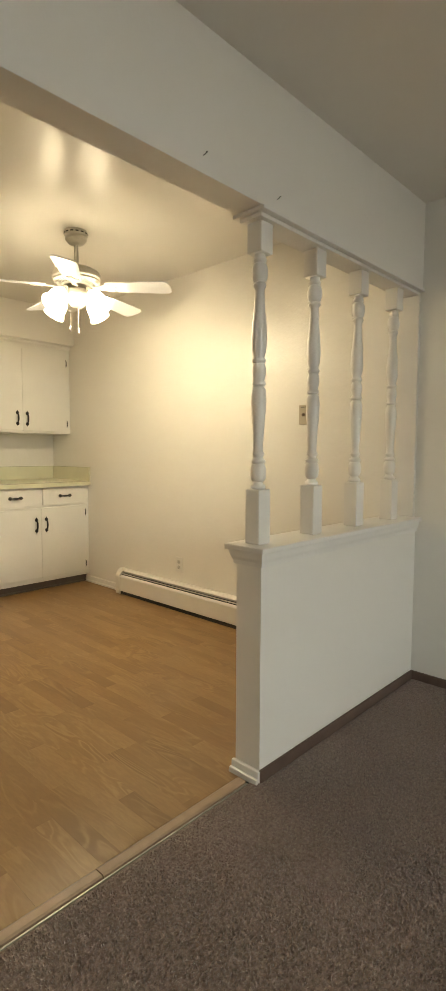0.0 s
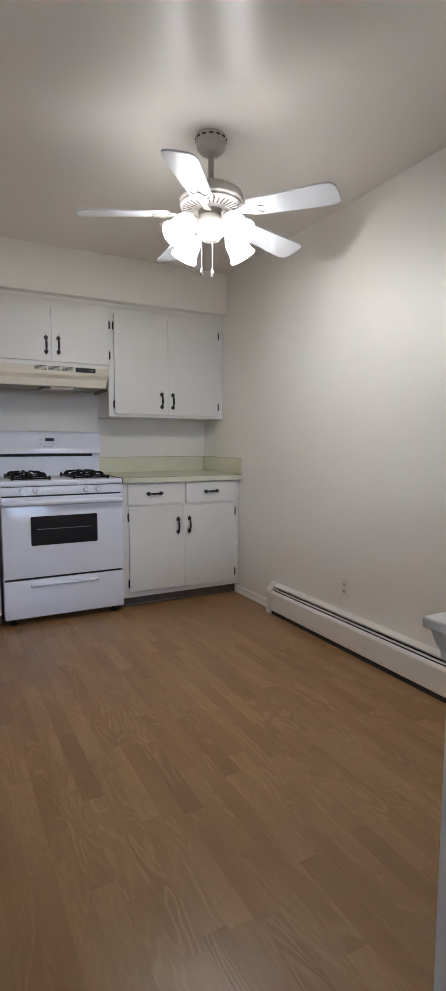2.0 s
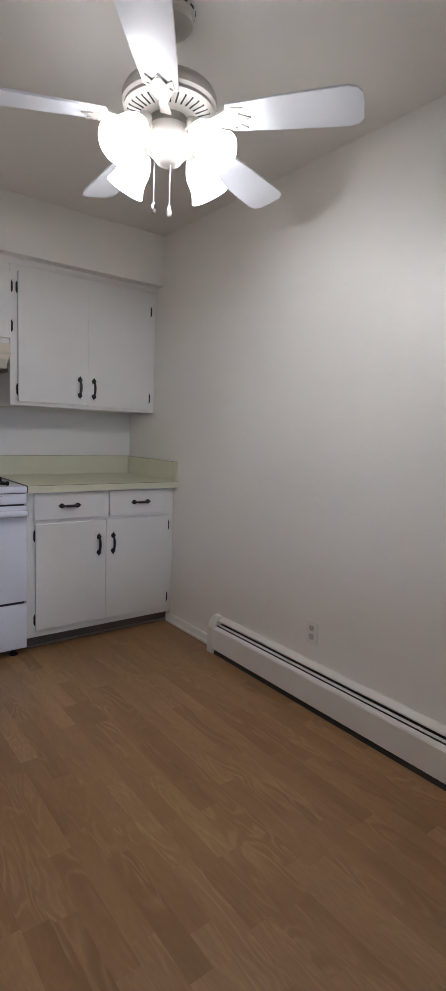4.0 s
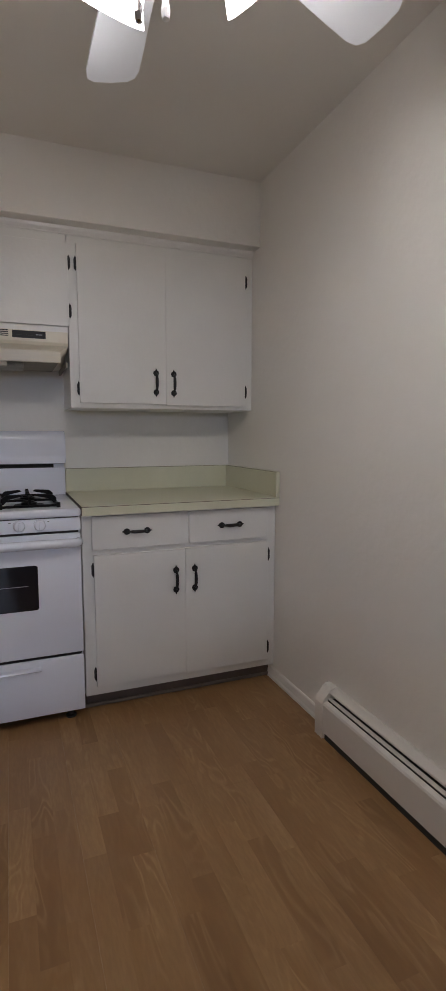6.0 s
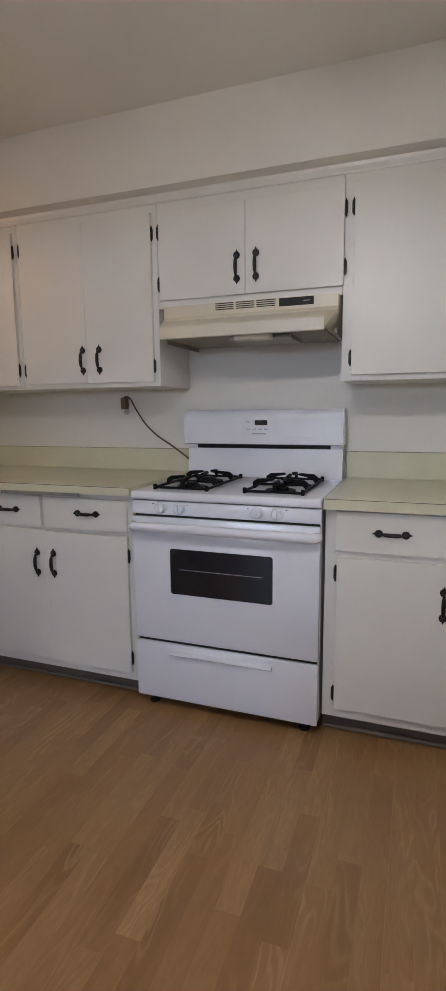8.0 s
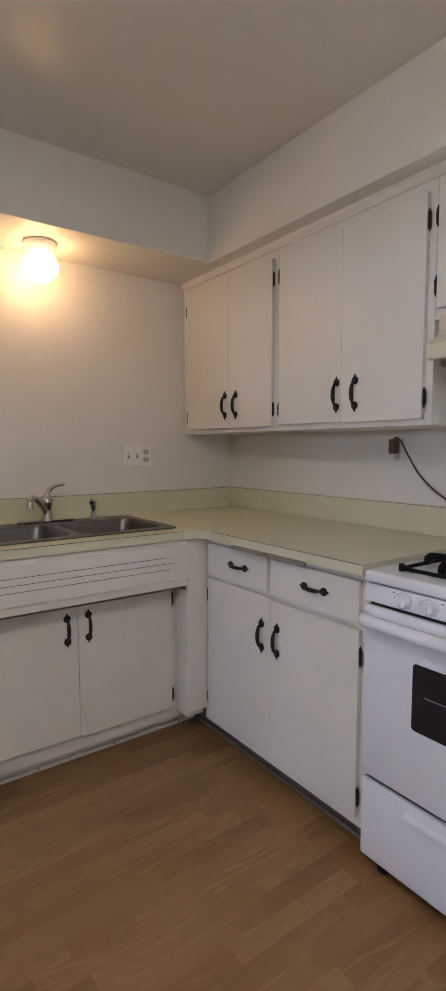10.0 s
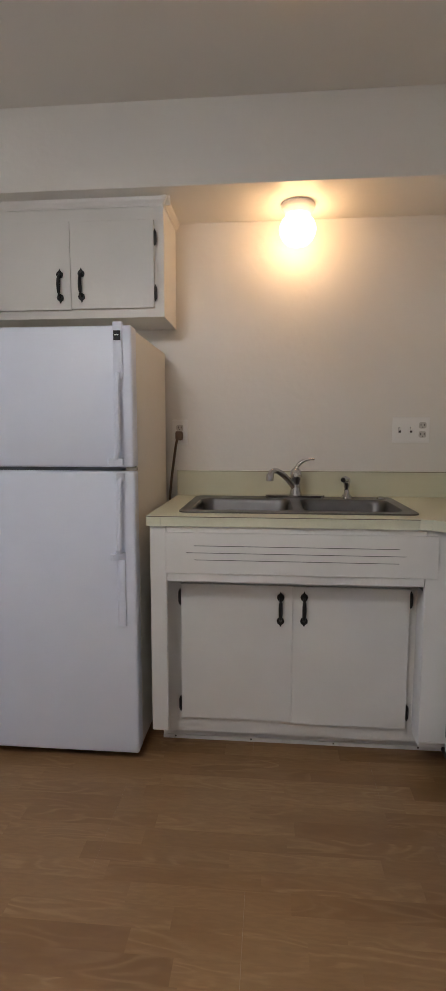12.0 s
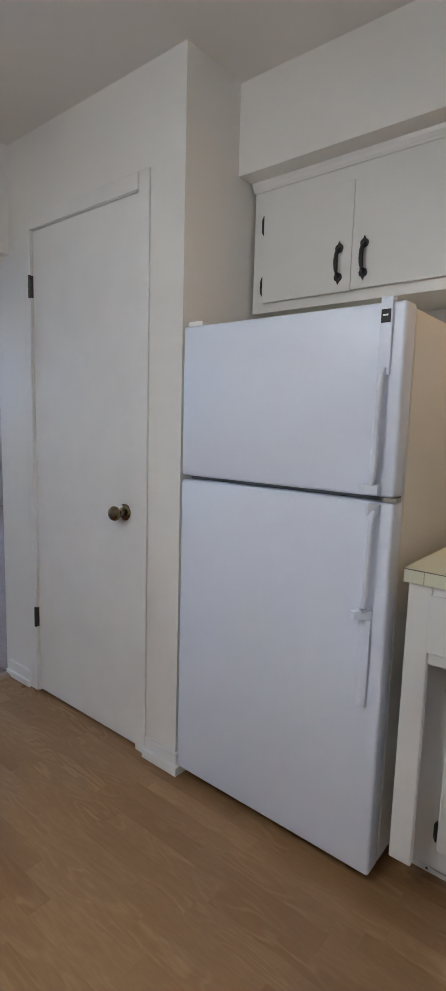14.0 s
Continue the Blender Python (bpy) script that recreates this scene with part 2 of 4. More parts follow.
def part(name, bm, mat, parent=None, label="", smooth=0.0):
    """Links a bmesh, given in the room's coordinates, as one mesh under a thing or part."""
    finish(bm, smooth)
    me = bpy.data.meshes.new(name)
    org = ORIGIN.get(parent, Vector((0, 0, 0)))
    bmesh.ops.translate(bm, vec=-org, verts=bm.verts)
    bm.to_mesh(me)
    bm.free()
    me.materials.append(mat)
    ob = new(name, me)
    if parent is not None:
        ob.parent = parent
        ORIGIN[ob] = org
    return tagged(ob, label)


def structure(name, bm, mat, label="", smooth=0.0):
    return tagged(part(name, bm, mat, None, label, smooth), kind="structure")


def placed(name, me, parent, at, turn=None, label=""):
    """An object on a shared mesh, put at a place of the room under a thing or part."""
    ob = new(name, me)
    ob.parent = parent
    ob.matrix_basis = Matrix.Translation(Vector(at) - ORIGIN[parent]) @ (turn or Matrix.Identity(4))
    ORIGIN[ob] = ORIGIN[parent]
    return tagged(ob, label)


def mesh_of(name, bm, mat, smooth=0.0):
    finish(bm, smooth)
    me = bpy.data.meshes.new(name)
    bm.to_mesh(me)
    bm.free()
    me.materials.append(mat)
    return me


def box(bm, x0, x1, y0, y1, z0, z1, bevel=0.0, seg=2):
    made = bmesh.ops.create_cube(bm, size=1)["verts"]
    for v in made:
        v.co = Vector(((x0 + x1) / 2 + v.co.x * (x1 - x0), (y0 + y1) / 2 + v.co.y * (y1 - y0), (z0 + z1) / 2 + v.co.z * (z1 - z0)))
    if bevel:
        edges = list({e for v in made for e in v.link_edges})
        bmesh.ops.bevel(bm, geom=edges, offset=bevel, segments=seg, affect="EDGES", profile=0.5)
    return bm


def boxes(*rows, bevel=0.0):
    bm = bmesh.new()
    for r in rows:
        box(bm, *r, bevel=bevel)
    return bm


def lathe(bm, profile, centre=(0, 0, 0), seg=24, m=None, wobble=None):
    """Turns (radius, height) rows about z."""
    rings = []
    for r, z in profile:
        ring = []
        for i in range(seg):
            a = 2 * math.pi * i / seg
            rr = r * (wobble(a, z) if wobble else 1)
            p = Vector((rr * math.cos(a), rr * math.sin(a), z))
            if m is not None:
                p = m @ p
            ring.append(bm.verts.new(p + Vector(centre)))
        rings.append(ring)
    for a, b in zip(rings, rings[1:]):
        for i in range(seg):
            bm.faces.new((a[i], a[(i + 1) % seg], b[(i + 1) % seg], b[i]))
    if profile[0][0] > 1e-5:
        bm.faces.new(rings[0])
    if profile[-1][0] > 1e-5:
        bm.faces.new(rings[-1])
    return bm


def tube(bm, pts, radius, seg=8):
    """A round tube through points; radius is one number or one a point."""
    pts = [Vector(p) for p in pts]
    rings = []
    for i, p in enumerate(pts):
        d = (pts[min(i + 1, len(pts) - 1)] - pts[max(i - 1, 0)]).normalized()
        ref = Vector((0, 0, 1)) if abs(d.z) < 0.9 else Vector((1, 0, 0))
        u = d.cross(ref).normalized()
        w = d.cross(u).normalized()
        r = radius[i] if isinstance(radius, (list, tuple)) else radius
        rings.append([bm.verts.new(p + r * (math.cos(2 * math.pi * k / seg) * u + math.sin(2 * math.pi * k / seg) * w)) for k in range(seg)])
    for a, b in zip(rings, rings[1:]):
        for k in range(seg):
            bm.faces.new((a[k], a[(k + 1) % seg], b[(k + 1) % seg], b[k]))
    bm.faces.new(rings[0])
    bm.faces.new(rings[-1])
    return bm


def curve_points(pts, n=8):
    """A smooth line through the points."""
    pts = [Vector(p) for p in pts]
    out = []
    for i in range(len(pts) - 1):
        p0, p1, p2, p3 = pts[max(i - 1, 0)], pts[i], pts[i + 1], pts[min(i + 2, len(pts) - 1)]
        for k in range(n):
            t = k / n
            out.append(0.5 * (2 * p1 + (p2 - p0) * t + (2 * p0 - 5 * p1 + 4 * p2 - p3) * t * t + (3 * p1 - p0 - 3 * p2 + p3) * t ** 3))
    out.append(pts[-1])
    return out


def prism(bm, pts, axis, a0, a1):
    """A profile of 2D points drawn out along an axis: for 'x' they are (y, z), for 'y' (x, z), for 'z' (x, y)."""
    def at(p, a):
        return {"x": (a, p[0], p[1]), "y": (p[0], a, p[1]), "z": (p[0], p[1], a)}[axis]
    r0 = [bm.verts.new(at(p, a0)) for p in pts]
    r1 = [bm.verts.new(at(p, a1)) for p in pts]
    k = len(pts)
    for i in range(k):
        bm.faces.new((r0[i], r0[(i + 1) % k], r1[(i + 1) % k], r1[i]))
    bm.faces.new(r0)
    bm.faces.new(r1)
    return bm


def rounded(x0, x1, y0, y1, r, n=6):
    out = []
    for cx, cy, a in ((x1 - r, y1 - r, 0), (x0 + r, y1 - r, 90), (x0 + r, y0 + r, 180), (x1 - r, y0 + r, 270)):
        for i in range(n + 1):
            t = radians(a + 90 * i / n)
            out.append((cx + r * math.cos(t), cy + r * math.sin(t)))
    return out


def plate(bm, outer, holes, z0, z1):
    """A flat slab with holes."""
    edges = []
    for loop in (outer, *holes):
        vs = [bm.verts.new((x, y, z1)) for x, y in loop]
        edges += [bm.edges.new((vs[i], vs[(i + 1) % len(vs)])) for i in range(len(vs))]
    faces = [g for g in bmesh.ops.triangle_fill(bm, use_beauty=True, edges=edges)["geom"] if isinstance(g, bmesh.types.BMFace)]
    if z1 != z0:
        ext = bmesh.ops.extrude_face_region(bm, geom=faces)["geom"]
        bmesh.ops.translate(bm, vec=(0, 0, z0 - z1), verts=[g for g in ext if isinstance(g, bmesh.types.BMVert)])
    return bm


TO_EAST = Matrix.Rotation(radians(90), 4, "Z")      # turns a thing that faces south to face east
LYING = Matrix.Rotation(radians(90), 4, "Y")


def pull_mesh():
    """A wrought-iron pull: two pointed plates and a bowed grip; faces -y, stands along z."""
    bm = bmesh.new()
    for s in (-1, 1):
        c = 0.043 * s
        pts = [(0.0, 0.025 * s), (0.004, 0.016 * s), (0.012, 0.010 * s), (0.014, 0.001 * s), (0.010, -0.009 * s), (0.0, -0.013 * s),
               (-0.010, -0.009 * s), (-0.014, 0.001 * s), (-0.012, 0.010 * s), (-0.004, 0.016 * s)]
        prism(bm, [(x, c + z) for x, z in pts], "y", -0.0045, 0)
        lathe(bm, [(0.0055, 0), (0.0055, 0.003), (0.003, 0.006), (0.0, 0.007)], (0, -0.004, c), 10, Matrix.Rotation(radians(90), 4, "X"))
    pts = curve_points([(0, -0.002, -0.043), (0, -0.014, -0.036), (0, -0.020, -0.020), (0, -0.022, 0), (0, -0.020, 0.020), (0, -0.014, 0.036), (0, -0.002, 0.043)], 4)
    tube(bm, pts, [0.0034 + 0.0044 * math.sin(math.pi * i / (len(pts) - 1)) for i in range(len(pts))], 8)
    return mesh_of("handle", bm, M["iron"], 40)


def hinge_mesh():
    """A black surface hinge: a barrel and a leaf with pointed ends; faces -y."""
    bm = bmesh.new()
    pts = [(0, 0.034), (0.005, 0.025), (0.0075, 0.018), (0.0075, -0.018), (0.005, -0.025), (0, -0.034), (-0.003, -0.025), (-0.003, 0.025)]
    prism(bm, pts, "y", -0.003, 0)
    lathe(bm, [(0.0, -0.028), (0.0032, -0.024), (0.0035, 0.024), (0.0, 0.028)], (0, -0.003, 0), 8)
    return mesh_of("hinge", bm, M["iron"], 40)


PULL, HINGE = pull_mesh(), hinge_mesh()

# ---- the rooms ----
XR, XW, H, XC = 0.04, -3.165, 2.43, -2.532         # east wall, sink wall, ceiling, closet front
YB0, YB1 = -3.642, -3.528                            # the beam and half wall
structure("wall_north", boxes((XW - 0.12, XR + 0.12, 0, 0.12, -0.1, H)), M["wall"], "smooth off-white painted kitchen wall behind the range")
structure("wall_east", boxes((XR, XR + 0.12, -8.7, 0, -0.1, H)), M["wall"], "smooth off-white painted wall with heater and outlet")
structure("wall_west", boxes((XW - 0.12, XW, YB0, 0, -0.1, H)), M["wall"], "off-white painted wall behind the sink")
structure("wall_alcove", boxes((XW, XC, -2.557, -2.457, -0.1, H)), M["wall"], "painted side wall of the refrigerator alcove")
structure("wall_closet", boxes((XC - 0.1, XC, -2.67, -2.557, -0.1, H), (XC - 0.1, XC, YB0, -3.35, -0.1, H), (XC - 0.1, XC, -3.35, -2.67, 2.045, H)),
          M["wall"], "white painted closet wall with a door opening")
structure("wall_closet_south", boxes((XW, XC - 0.1, YB0, YB0 + 0.1, -0.1, H)), M["wall"], "plain painted back wall of the closet")
structure("wall_living_north", boxes((-5.5, XW - 0.12, YB0, YB0 + 0.1, -0.1, H)), M["wall"], "plain painted living room wall")
structure("wall_living_west", boxes((-5.62, -5.5, -8.7, YB0 + 0.1, -0.1, H)), M["wall"], "plain painted living room wall")
structure("wall_south", boxes((-5.5, -3.5, -8.72, -8.6, -0.1, H), (-0.9, XR, -8.72, -8.6, -0.1, H),
                             (-3.5, -0.9, -8.72, -8.6, -0.1, 0.75), (-3.5, -0.9, -8.72, -8.6, 2.15, H)), M["wall"], "living room wall around the window opening")
structure("ceiling_kitchen", boxes((XW - 0.12, XR + 0.12, YB1, 0.12, H, H + 0.1)), M["ceiling"], "off-white satin painted ceiling")
structure("ceiling_living", boxes((-5.62, XR + 0.12, -8.72, YB0, 2.388, H + 0.1), (-5.62, XW - 0.12, YB0, YB0 + 0.1, H, H + 0.1)), M["ceiling"], "off-white painted living room ceiling")
structure("beam", boxes((XC, XR, YB0, YB1, 1.980, H), bevel=0.002), M["wall"], "white painted dropped beam between kitchen and living room")
structure("soffit_north", boxes((XW, XR, -0.412, 0, 2.128, H), bevel=0.002), M["wall"], "painted soffit above the wall cabinets")
structure("soffit_west", boxes((XW, -2.80, -2.457, -0.412, 2.128, H), bevel=0.002), M["wall"], "painted soffit above the sink")

# window of the living room
win = thing("window_1", (-2.2, -8.6, 0.75), "wide white-framed living room window", "window", kind="structure")
part("window_frame", boxes((-3.5, -3.44, -8.7, -8.6, 0.75, 2.15), (-0.96, -0.9, -8.7, -8.6, 0.75, 2.15), (-3.44, -0.96, -8.7, -8.6, 2.09, 2.15),
                           (-3.44, -0.96, -8.7, -8.6, 0.75, 0.81), (-2.23, -2.17, -8.7, -8.62, 0.81, 2.09)), M["trim"], win)
part("window_sill", boxes((-3.56, -0.84, -8.62, -8.53, 0.72, 0.75), bevel=0.004), M["trim"], win)
for px0, px1 in ((-3.44, -2.23), (-2.17, -0.96)):
    pane = part("pane", boxes((px0, px1, -8.67, -8.664, 0.81, 2.09)), M["glass"], win)
    pane.visible_shadow = False
structure("ground", boxes((-40, 40, -60, -8.75, -0.6, -0.55)), material("lawn", (0.07, 0.09, 0.04), 0.9, vary=0.3), "lawn outside the window")

# carpet and floor slab
structure("floor_slab", boxes((-5.6, XR + 0.1, -8.7, 0.1, -0.1, -0.012)), M["gap"], "bare slab under the floor coverings")
structure("carpet", boxes((-5.5, XC, -8.6, YB0, -0.01, 0.004), (XC, XR, -8.6, -3.623, -0.01, 0.004)), M["carpet"], "worn taupe brown cut-pile carpet")

# ---- half wall with cap, spindles and trim ----
structure("half_wall", boxes((-1.195, XR, YB0, YB1, 0, 0.824)), M["wall"], "white painted half wall under turned spindles")
cap = bmesh.new()
box(cap, -1.228, XR - 0.001, YB0 - 0.033, YB1 + 0.033, 0.830, 0.850, bevel=0.004)
tagged(part("cap_board", cap, M["trim"], None, "glossy white painted cap board on the half wall"), kind="structure")
mould = bmesh.new()
rows_ = []
for d, z in ((0.0008, 0.778), (0.008, 0.778), (0.010, 0.793), (0.016, 0.806), (0.022, 0.8295), (0.0008, 0.8295)):
    rows_.append([mould.verts.new(q) for q in ((XR - 0.001, YB0 - d, z), (-1.195 - d, YB0 - d, z), (-1.195 - d, YB1 + d, z), (XR - 0.001, YB1 + d, z))])
for a, b in zip(rows_, rows_[1:] + rows_[:1]):
    for k in range(3):
        mould.faces.new((a[k], a[k + 1], b[k + 1], b[k]))
for k in (0, 3):
    mould.faces.new([q[k] for q in rows_])
structure("cap_moulding", mould, M["trim"], "white painted cove moulding under the cap board")
structure("beam_plate", boxes((-1.212, XR - 0.001, YB0 - 0.012, YB1 + 0.012, 1.966, 1.9795), (-1.200, XR - 0.001, YB0 + 0.010, YB1 - 0.010, 1.951, 1.9655), bevel=0.003),
          M["trim"], "white painted plate under the beam")
structure("wall_post", boxes((XR - 0.025, XR - 0.001, YB0 + 0.006, YB1 - 0.006, 0.851, 1.9505), bevel=0.002), M["trim"], "white painted board on the wall between cap and beam")

SPINDLE = [(0.024, 1.044), (0.030, 1.050), (0.030, 1.058), (0.021, 1.064), (0.019, 1.070), (0.028, 1.076), (0.031, 1.084), (0.033, 1.105), (0.030, 1.124),
           (0.023, 1.132), (0.030, 1.138), (0.030, 1.144), (0.019, 1.150), (0.018, 1.156), (0.025, 1.162), (0.0255, 1.168), (0.020, 1.174), (0.0205, 1.20),
           (0.024, 1.25), (0.029, 1.31), (0.0315, 1.35), (0.0275, 1.384), (0.020, 1.392), (0.028, 1.398), (0.028, 1.404), (0.022, 1.412), (0.0285, 1.436),
           (0.0275, 1.456), (0.021, 1.470), (0.028, 1.477), (0.028, 1.483), (0.021, 1.490), (0.029, 1.512), (0.032, 1.548), (0.0285, 1.60), (0.022, 1.655),
           (0.0195, 1.70), (0.020, 1.715), (0.027, 1.722), (0.027, 1.728), (0.020, 1.735), (0.029, 1.742), (0.032, 1.757), (0.032, 1.776), (0.029, 1.790),
           (0.021, 1.797), (0.027, 1.803), (0.027, 1.809), (0.022, 1.816), (0.022, 1.826)]


def make_spindle(x, y):
    sp = thing("spindle", (x, y, 0.850), "turned white painted wooden spindle standing on the half wall", "spindle", "spindles on the half wall")
    bm = bmesh.new()
    w = 0.032
    box(bm, x - w, x + w, y - w, y + w, 0.8505, 1.045, bevel=0.004)
    part("square_base", bm, M["trim"], sp)
    bm = bmesh.new()
    box(bm, x - w, x + w, y - w, y + w, 1.850, 1.9505, bevel=0.004)
    part("square_top", bm, M["trim"], sp)
    bm = bmesh.new()
    lathe(bm, [(0.86 * q, 1.044 + (z - 1.044) * 1.0325) for q, z in SPINDLE], (x, y, 0), 24)
    part("turned_shaft", bm, M["trim"], sp, smooth=60)
    return sp


first = make_spindle(-1.148, -3.585)
for i in range(1, 4):
    copy_thing(first, Matrix.Translation((-1.148 + 0.333 * i, -3.585, 0.850)))

# nails left in the beam
for nx, nz in ((-1.475, 2.030), (-1.130, 2.021)):
    nail = thing("nail", (nx, YB0, nz), "small bent dark nail stuck in the white painted beam", "nail", "nails in the beam")
    bm = bmesh.new()
    tube(bm, [(nx, YB0 - 0.0003, nz), (nx + 0.001, YB0 - 0.007, nz + 0.001), (nx + 0.003, YB0 - 0.012, nz + 0.006)], 0.0012, 6)
    part("shank", bm, M["hinge_dark"], nail)
    bm = bmesh.new()
    lathe(bm, [(0.0, 0.0), (0.0028, 0.0004), (0.0028, 0.0014), (0.0, 0.0018)], (nx + 0.003, YB0 - 0.012, nz + 0.006), 10)
    part("head", bm, M["hinge_dark"], nail)

# baseboards
structure("baseboard_half_wall", boxes((-1.200, XR - 0.012, YB0 - 0.012, YB0 - 0.0005, 0.0, 0.048), bevel=0.003), M["brown_wood"], "dark brown wooden baseboard along the carpet")
structure("baseboard_living", boxes((XR - 0.012, XR - 0.0005, -8.6, YB0 - 0.001, 0.0, 0.048), bevel=0.003), M["brown_wood"], "dark brown wooden baseboard along the carpet")
structure("baseboard_end", boxes((-1.2105, -1.1955, YB0 - 0.006, YB1 + 0.008, 0, 0.046), (-1.222, -1.211, YB0 - 0.009, YB1 + 0.010, 0, 0.022), bevel=0.003), M["trim"],
          "scuffed white baseboard on the end of the half wall")
bb = bmesh.new()
for y0, y1 in ((-1.105, -0.52), (YB1, -2.75)):
    prism(bb, [(XR - 0.0005, 0), (XR - 0.018, 0), (XR - 0.018, 0.012), (XR - 0.012, 0.020), (XR - 0.009, 0.05), (XR - 0.004, 0.056), (XR - 0.0005, 0.056)], "y", y0, y1)
structure("baseboard_east", bb, M["trim"], "white painted baseboard with shoe moulding")
structure("baseboard_closet", boxes((XC + 0.0005, XC + 0.012, -2.611, -2.445, 0, 0.075), (XC + 0.012, XC + 0.026, -2.611, -2.431, 0, 0.034),
                                    (XC - 0.3, XC + 0.0, -2.4565, -2.445, 0, 0.075), (XC - 0.3, XC + 0.012, -2.445, -2.431, 0, 0.034),
                                    (XC + 0.0005, XC + 0.012, -3.60, -3.406, 0, 0.075), (XC + 0.012, XC + 0.024, -3.61, -3.406, 0, 0.030), bevel=0.002), M["trim"],
          "chipped white baseboard beside the closet door")

# threshold strips between laminate and carpet
thr = thing("threshold", (-1.9, -3.595, 0), "scuffed brown threshold strip in two lengths with a metal edge", "threshold", kind="structure")
for x0, x1 in ((XC, -1.832), (-1.828, -1.236)):
    bm = bmesh.new()
    prism(bm, [(-3.613, 0.0), (-3.613, 0.010), (-3.607, 0.0135), (-3.580, 0.012), (-3.569, 0.004), (-3.567, 0.0005)], "x", x0, x1)
    part("strip", bm, M["threshold"], thr)
part("metal_edge", boxes((XC, -1.236, -3.6235, -3.6185, 0.0, 0.0085), bevel=0.001), M["metal"], thr, "thin bright metal carpet edge")

# ---- closet door ----
door = thing("door_1", (XC, -3.01, 0), "closed white painted flush closet door with a brass knob", "door", kind="structure")
bm = bmesh.new()
box(bm, XC - 0.037, XC - 0.002, -3.346, -2.674, 0.012, 2.043, bevel=0.001)
leaf = part("door_leaf", bm, M["trim"], door)
kn = bmesh.new()
ry = Matrix.Rotation(radians(90), 4, "Y")
lathe(kn, [(0.031, 0), (0.032, 0.004), (0.026, 0.009), (0.013, 0.012), (0.011, 0.03), (0.018, 0.036), (0.026, 0.045), (0.028, 0.055), (0.023, 0.064), (0.012, 0.067), (0.0, 0.067)],
      (XC - 0.002, -2.742, 0.925), 20, ry)
part("door_handle", kn, M["brass"], leaf, "tarnished brass door knob", smooth=50)
for z in (1.82, 0.36):
    bm = bmesh.new()
    box(bm, XC - 0.004, XC + 0.0125, -3.364, -3.344, z - 0.045, z + 0.045, bevel=0.001)
    lathe(bm, [(0.0, -0.048), (0.006, -0.046), (0.006, 0.046), (0.0, 0.048)], (XC + 0.012, -3.351, z), 10)
    part("hinge", bm, M["hinge_dark"], leaf, "worn dark metal butt hinge")
part("latch", boxes((XC - 0.003, XC + 0.0035, -2.6735, -2.671, 0.895, 0.955)), M["metal"], leaf)
tr = bmesh.new()
for y0, y1 in ((-2.668, -2.614), (-3.406, -3.352)):
    box(tr, XC + 0.0005, XC + 0.010, y0, y1, 0, 2.105, bevel=0.003)
box(tr, XC + 0.0005, XC + 0.010, -3.3515, -2.6685, 2.047, 2.105, bevel=0.004)
box(tr, XC - 0.095, XC - 0.04, -3.352, -3.348, 0, 2.047)
part("door_frame", tr, M["trim"], door)

# ---- cabinets ----


def north_door(cab, x0, x1, z0, z1, face, handle=None, hinges=None, name="door", lying=False):
    """A slab door or drawer front on a face frame that looks south. handle: x and z; hinges: side and heights."""
    bm = bmesh.new()
    box(bm, x0, x1, face - 0.0185, face - 0.0005, z0, z1, bevel=0.0015)
    d = part(name, bm, M["cabinet"], cab)
    if handle:
        placed("handle", PULL, d, (handle[0], face - 0.0185, handle[1]), LYING if lying else None, "black wrought-iron pull")
    if hinges:
        side, heights = hinges
        hx = x0 - 0.004 if side == "w" else x1 + 0.004
        for z in heights:
            placed("hinge", HINGE, d, (hx, face - 0.012, z), Matrix.Rotation(radians(180), 4, "Y") if side == "w" else None, "black leaf hinge")
    return d


def west_door(cab, y0, y1, z0, z1, face, handle=None, hinges=None, name="door"):
    """The same on a face that looks east."""
    bm = bmesh.new()
    box(bm, face + 0.0005, face + 0.0185, y0, y1, z0, z1, bevel=0.0015)
    d = part(name, bm, M["cabinet"], cab)
    if handle:
        placed("handle", PULL, d, (face + 0.0185, handle[0], handle[1]), TO_EAST, "black wrought-iron pull")
    if hinges:
        side, heights = hinges
        hy = y0 - 0.004 if side == "s" else y1 + 0.004
        for z in heights:
            placed("hinge", HINGE, d, (face + 0.012, hy, z), TO_EAST @ (Matrix.Rotation(radians(180), 4, "Y") if side == "s" else Matrix.Identity(4)), "black leaf hinge")
    return d


FB, FU = -0.605, -0.325           # faces of base and wall cabinets on the north wall
# base cabinet east of the range
c = thing("base_cabinet", (-0.42, -0.3, 0), "white painted base cabinet with two doors, two drawers beside the heater", "cabinet", "base cabinets")
part("body", boxes((-0.878, XR - 0.002, FB, -0.002, 0.073, 0.876), bevel=0.002), M["cabinet"], c)
part("toe_kick", boxes((-0.878, XR - 0.002, FB + 0.045, -0.004, 0.0, 0.0725)), M["toe"], c, "toe kick coloured dark brown in place of its shadow")
part("shoe_moulding", boxes((-0.878, XR - 0.002, FB + 0.030, FB + 0.0445, 0.004, 0.018), bevel=0.004), M["toe"], c, "thin shoe moulding darkened with the toe kick shadow colour")
north_door(c, -0.838, -0.445, 0.725, 0.872 - 0.002, FB, (-0.645, 0.798), name="drawer", lying=True)
north_door(c, -0.405, -0.010, 0.725, 0.870, FB, (-0.203, 0.798), name="drawer", lying=True)
north_door(c, -0.832, -0.4255, 0.115, 0.702, FB, (-0.470, 0.562), ("w", (0.175, 0.64)))
north_door(c, -0.4247, -0.008, 0.112, 0.705, FB, (-0.381, 0.562), ("e", (0.175, 0.64)))
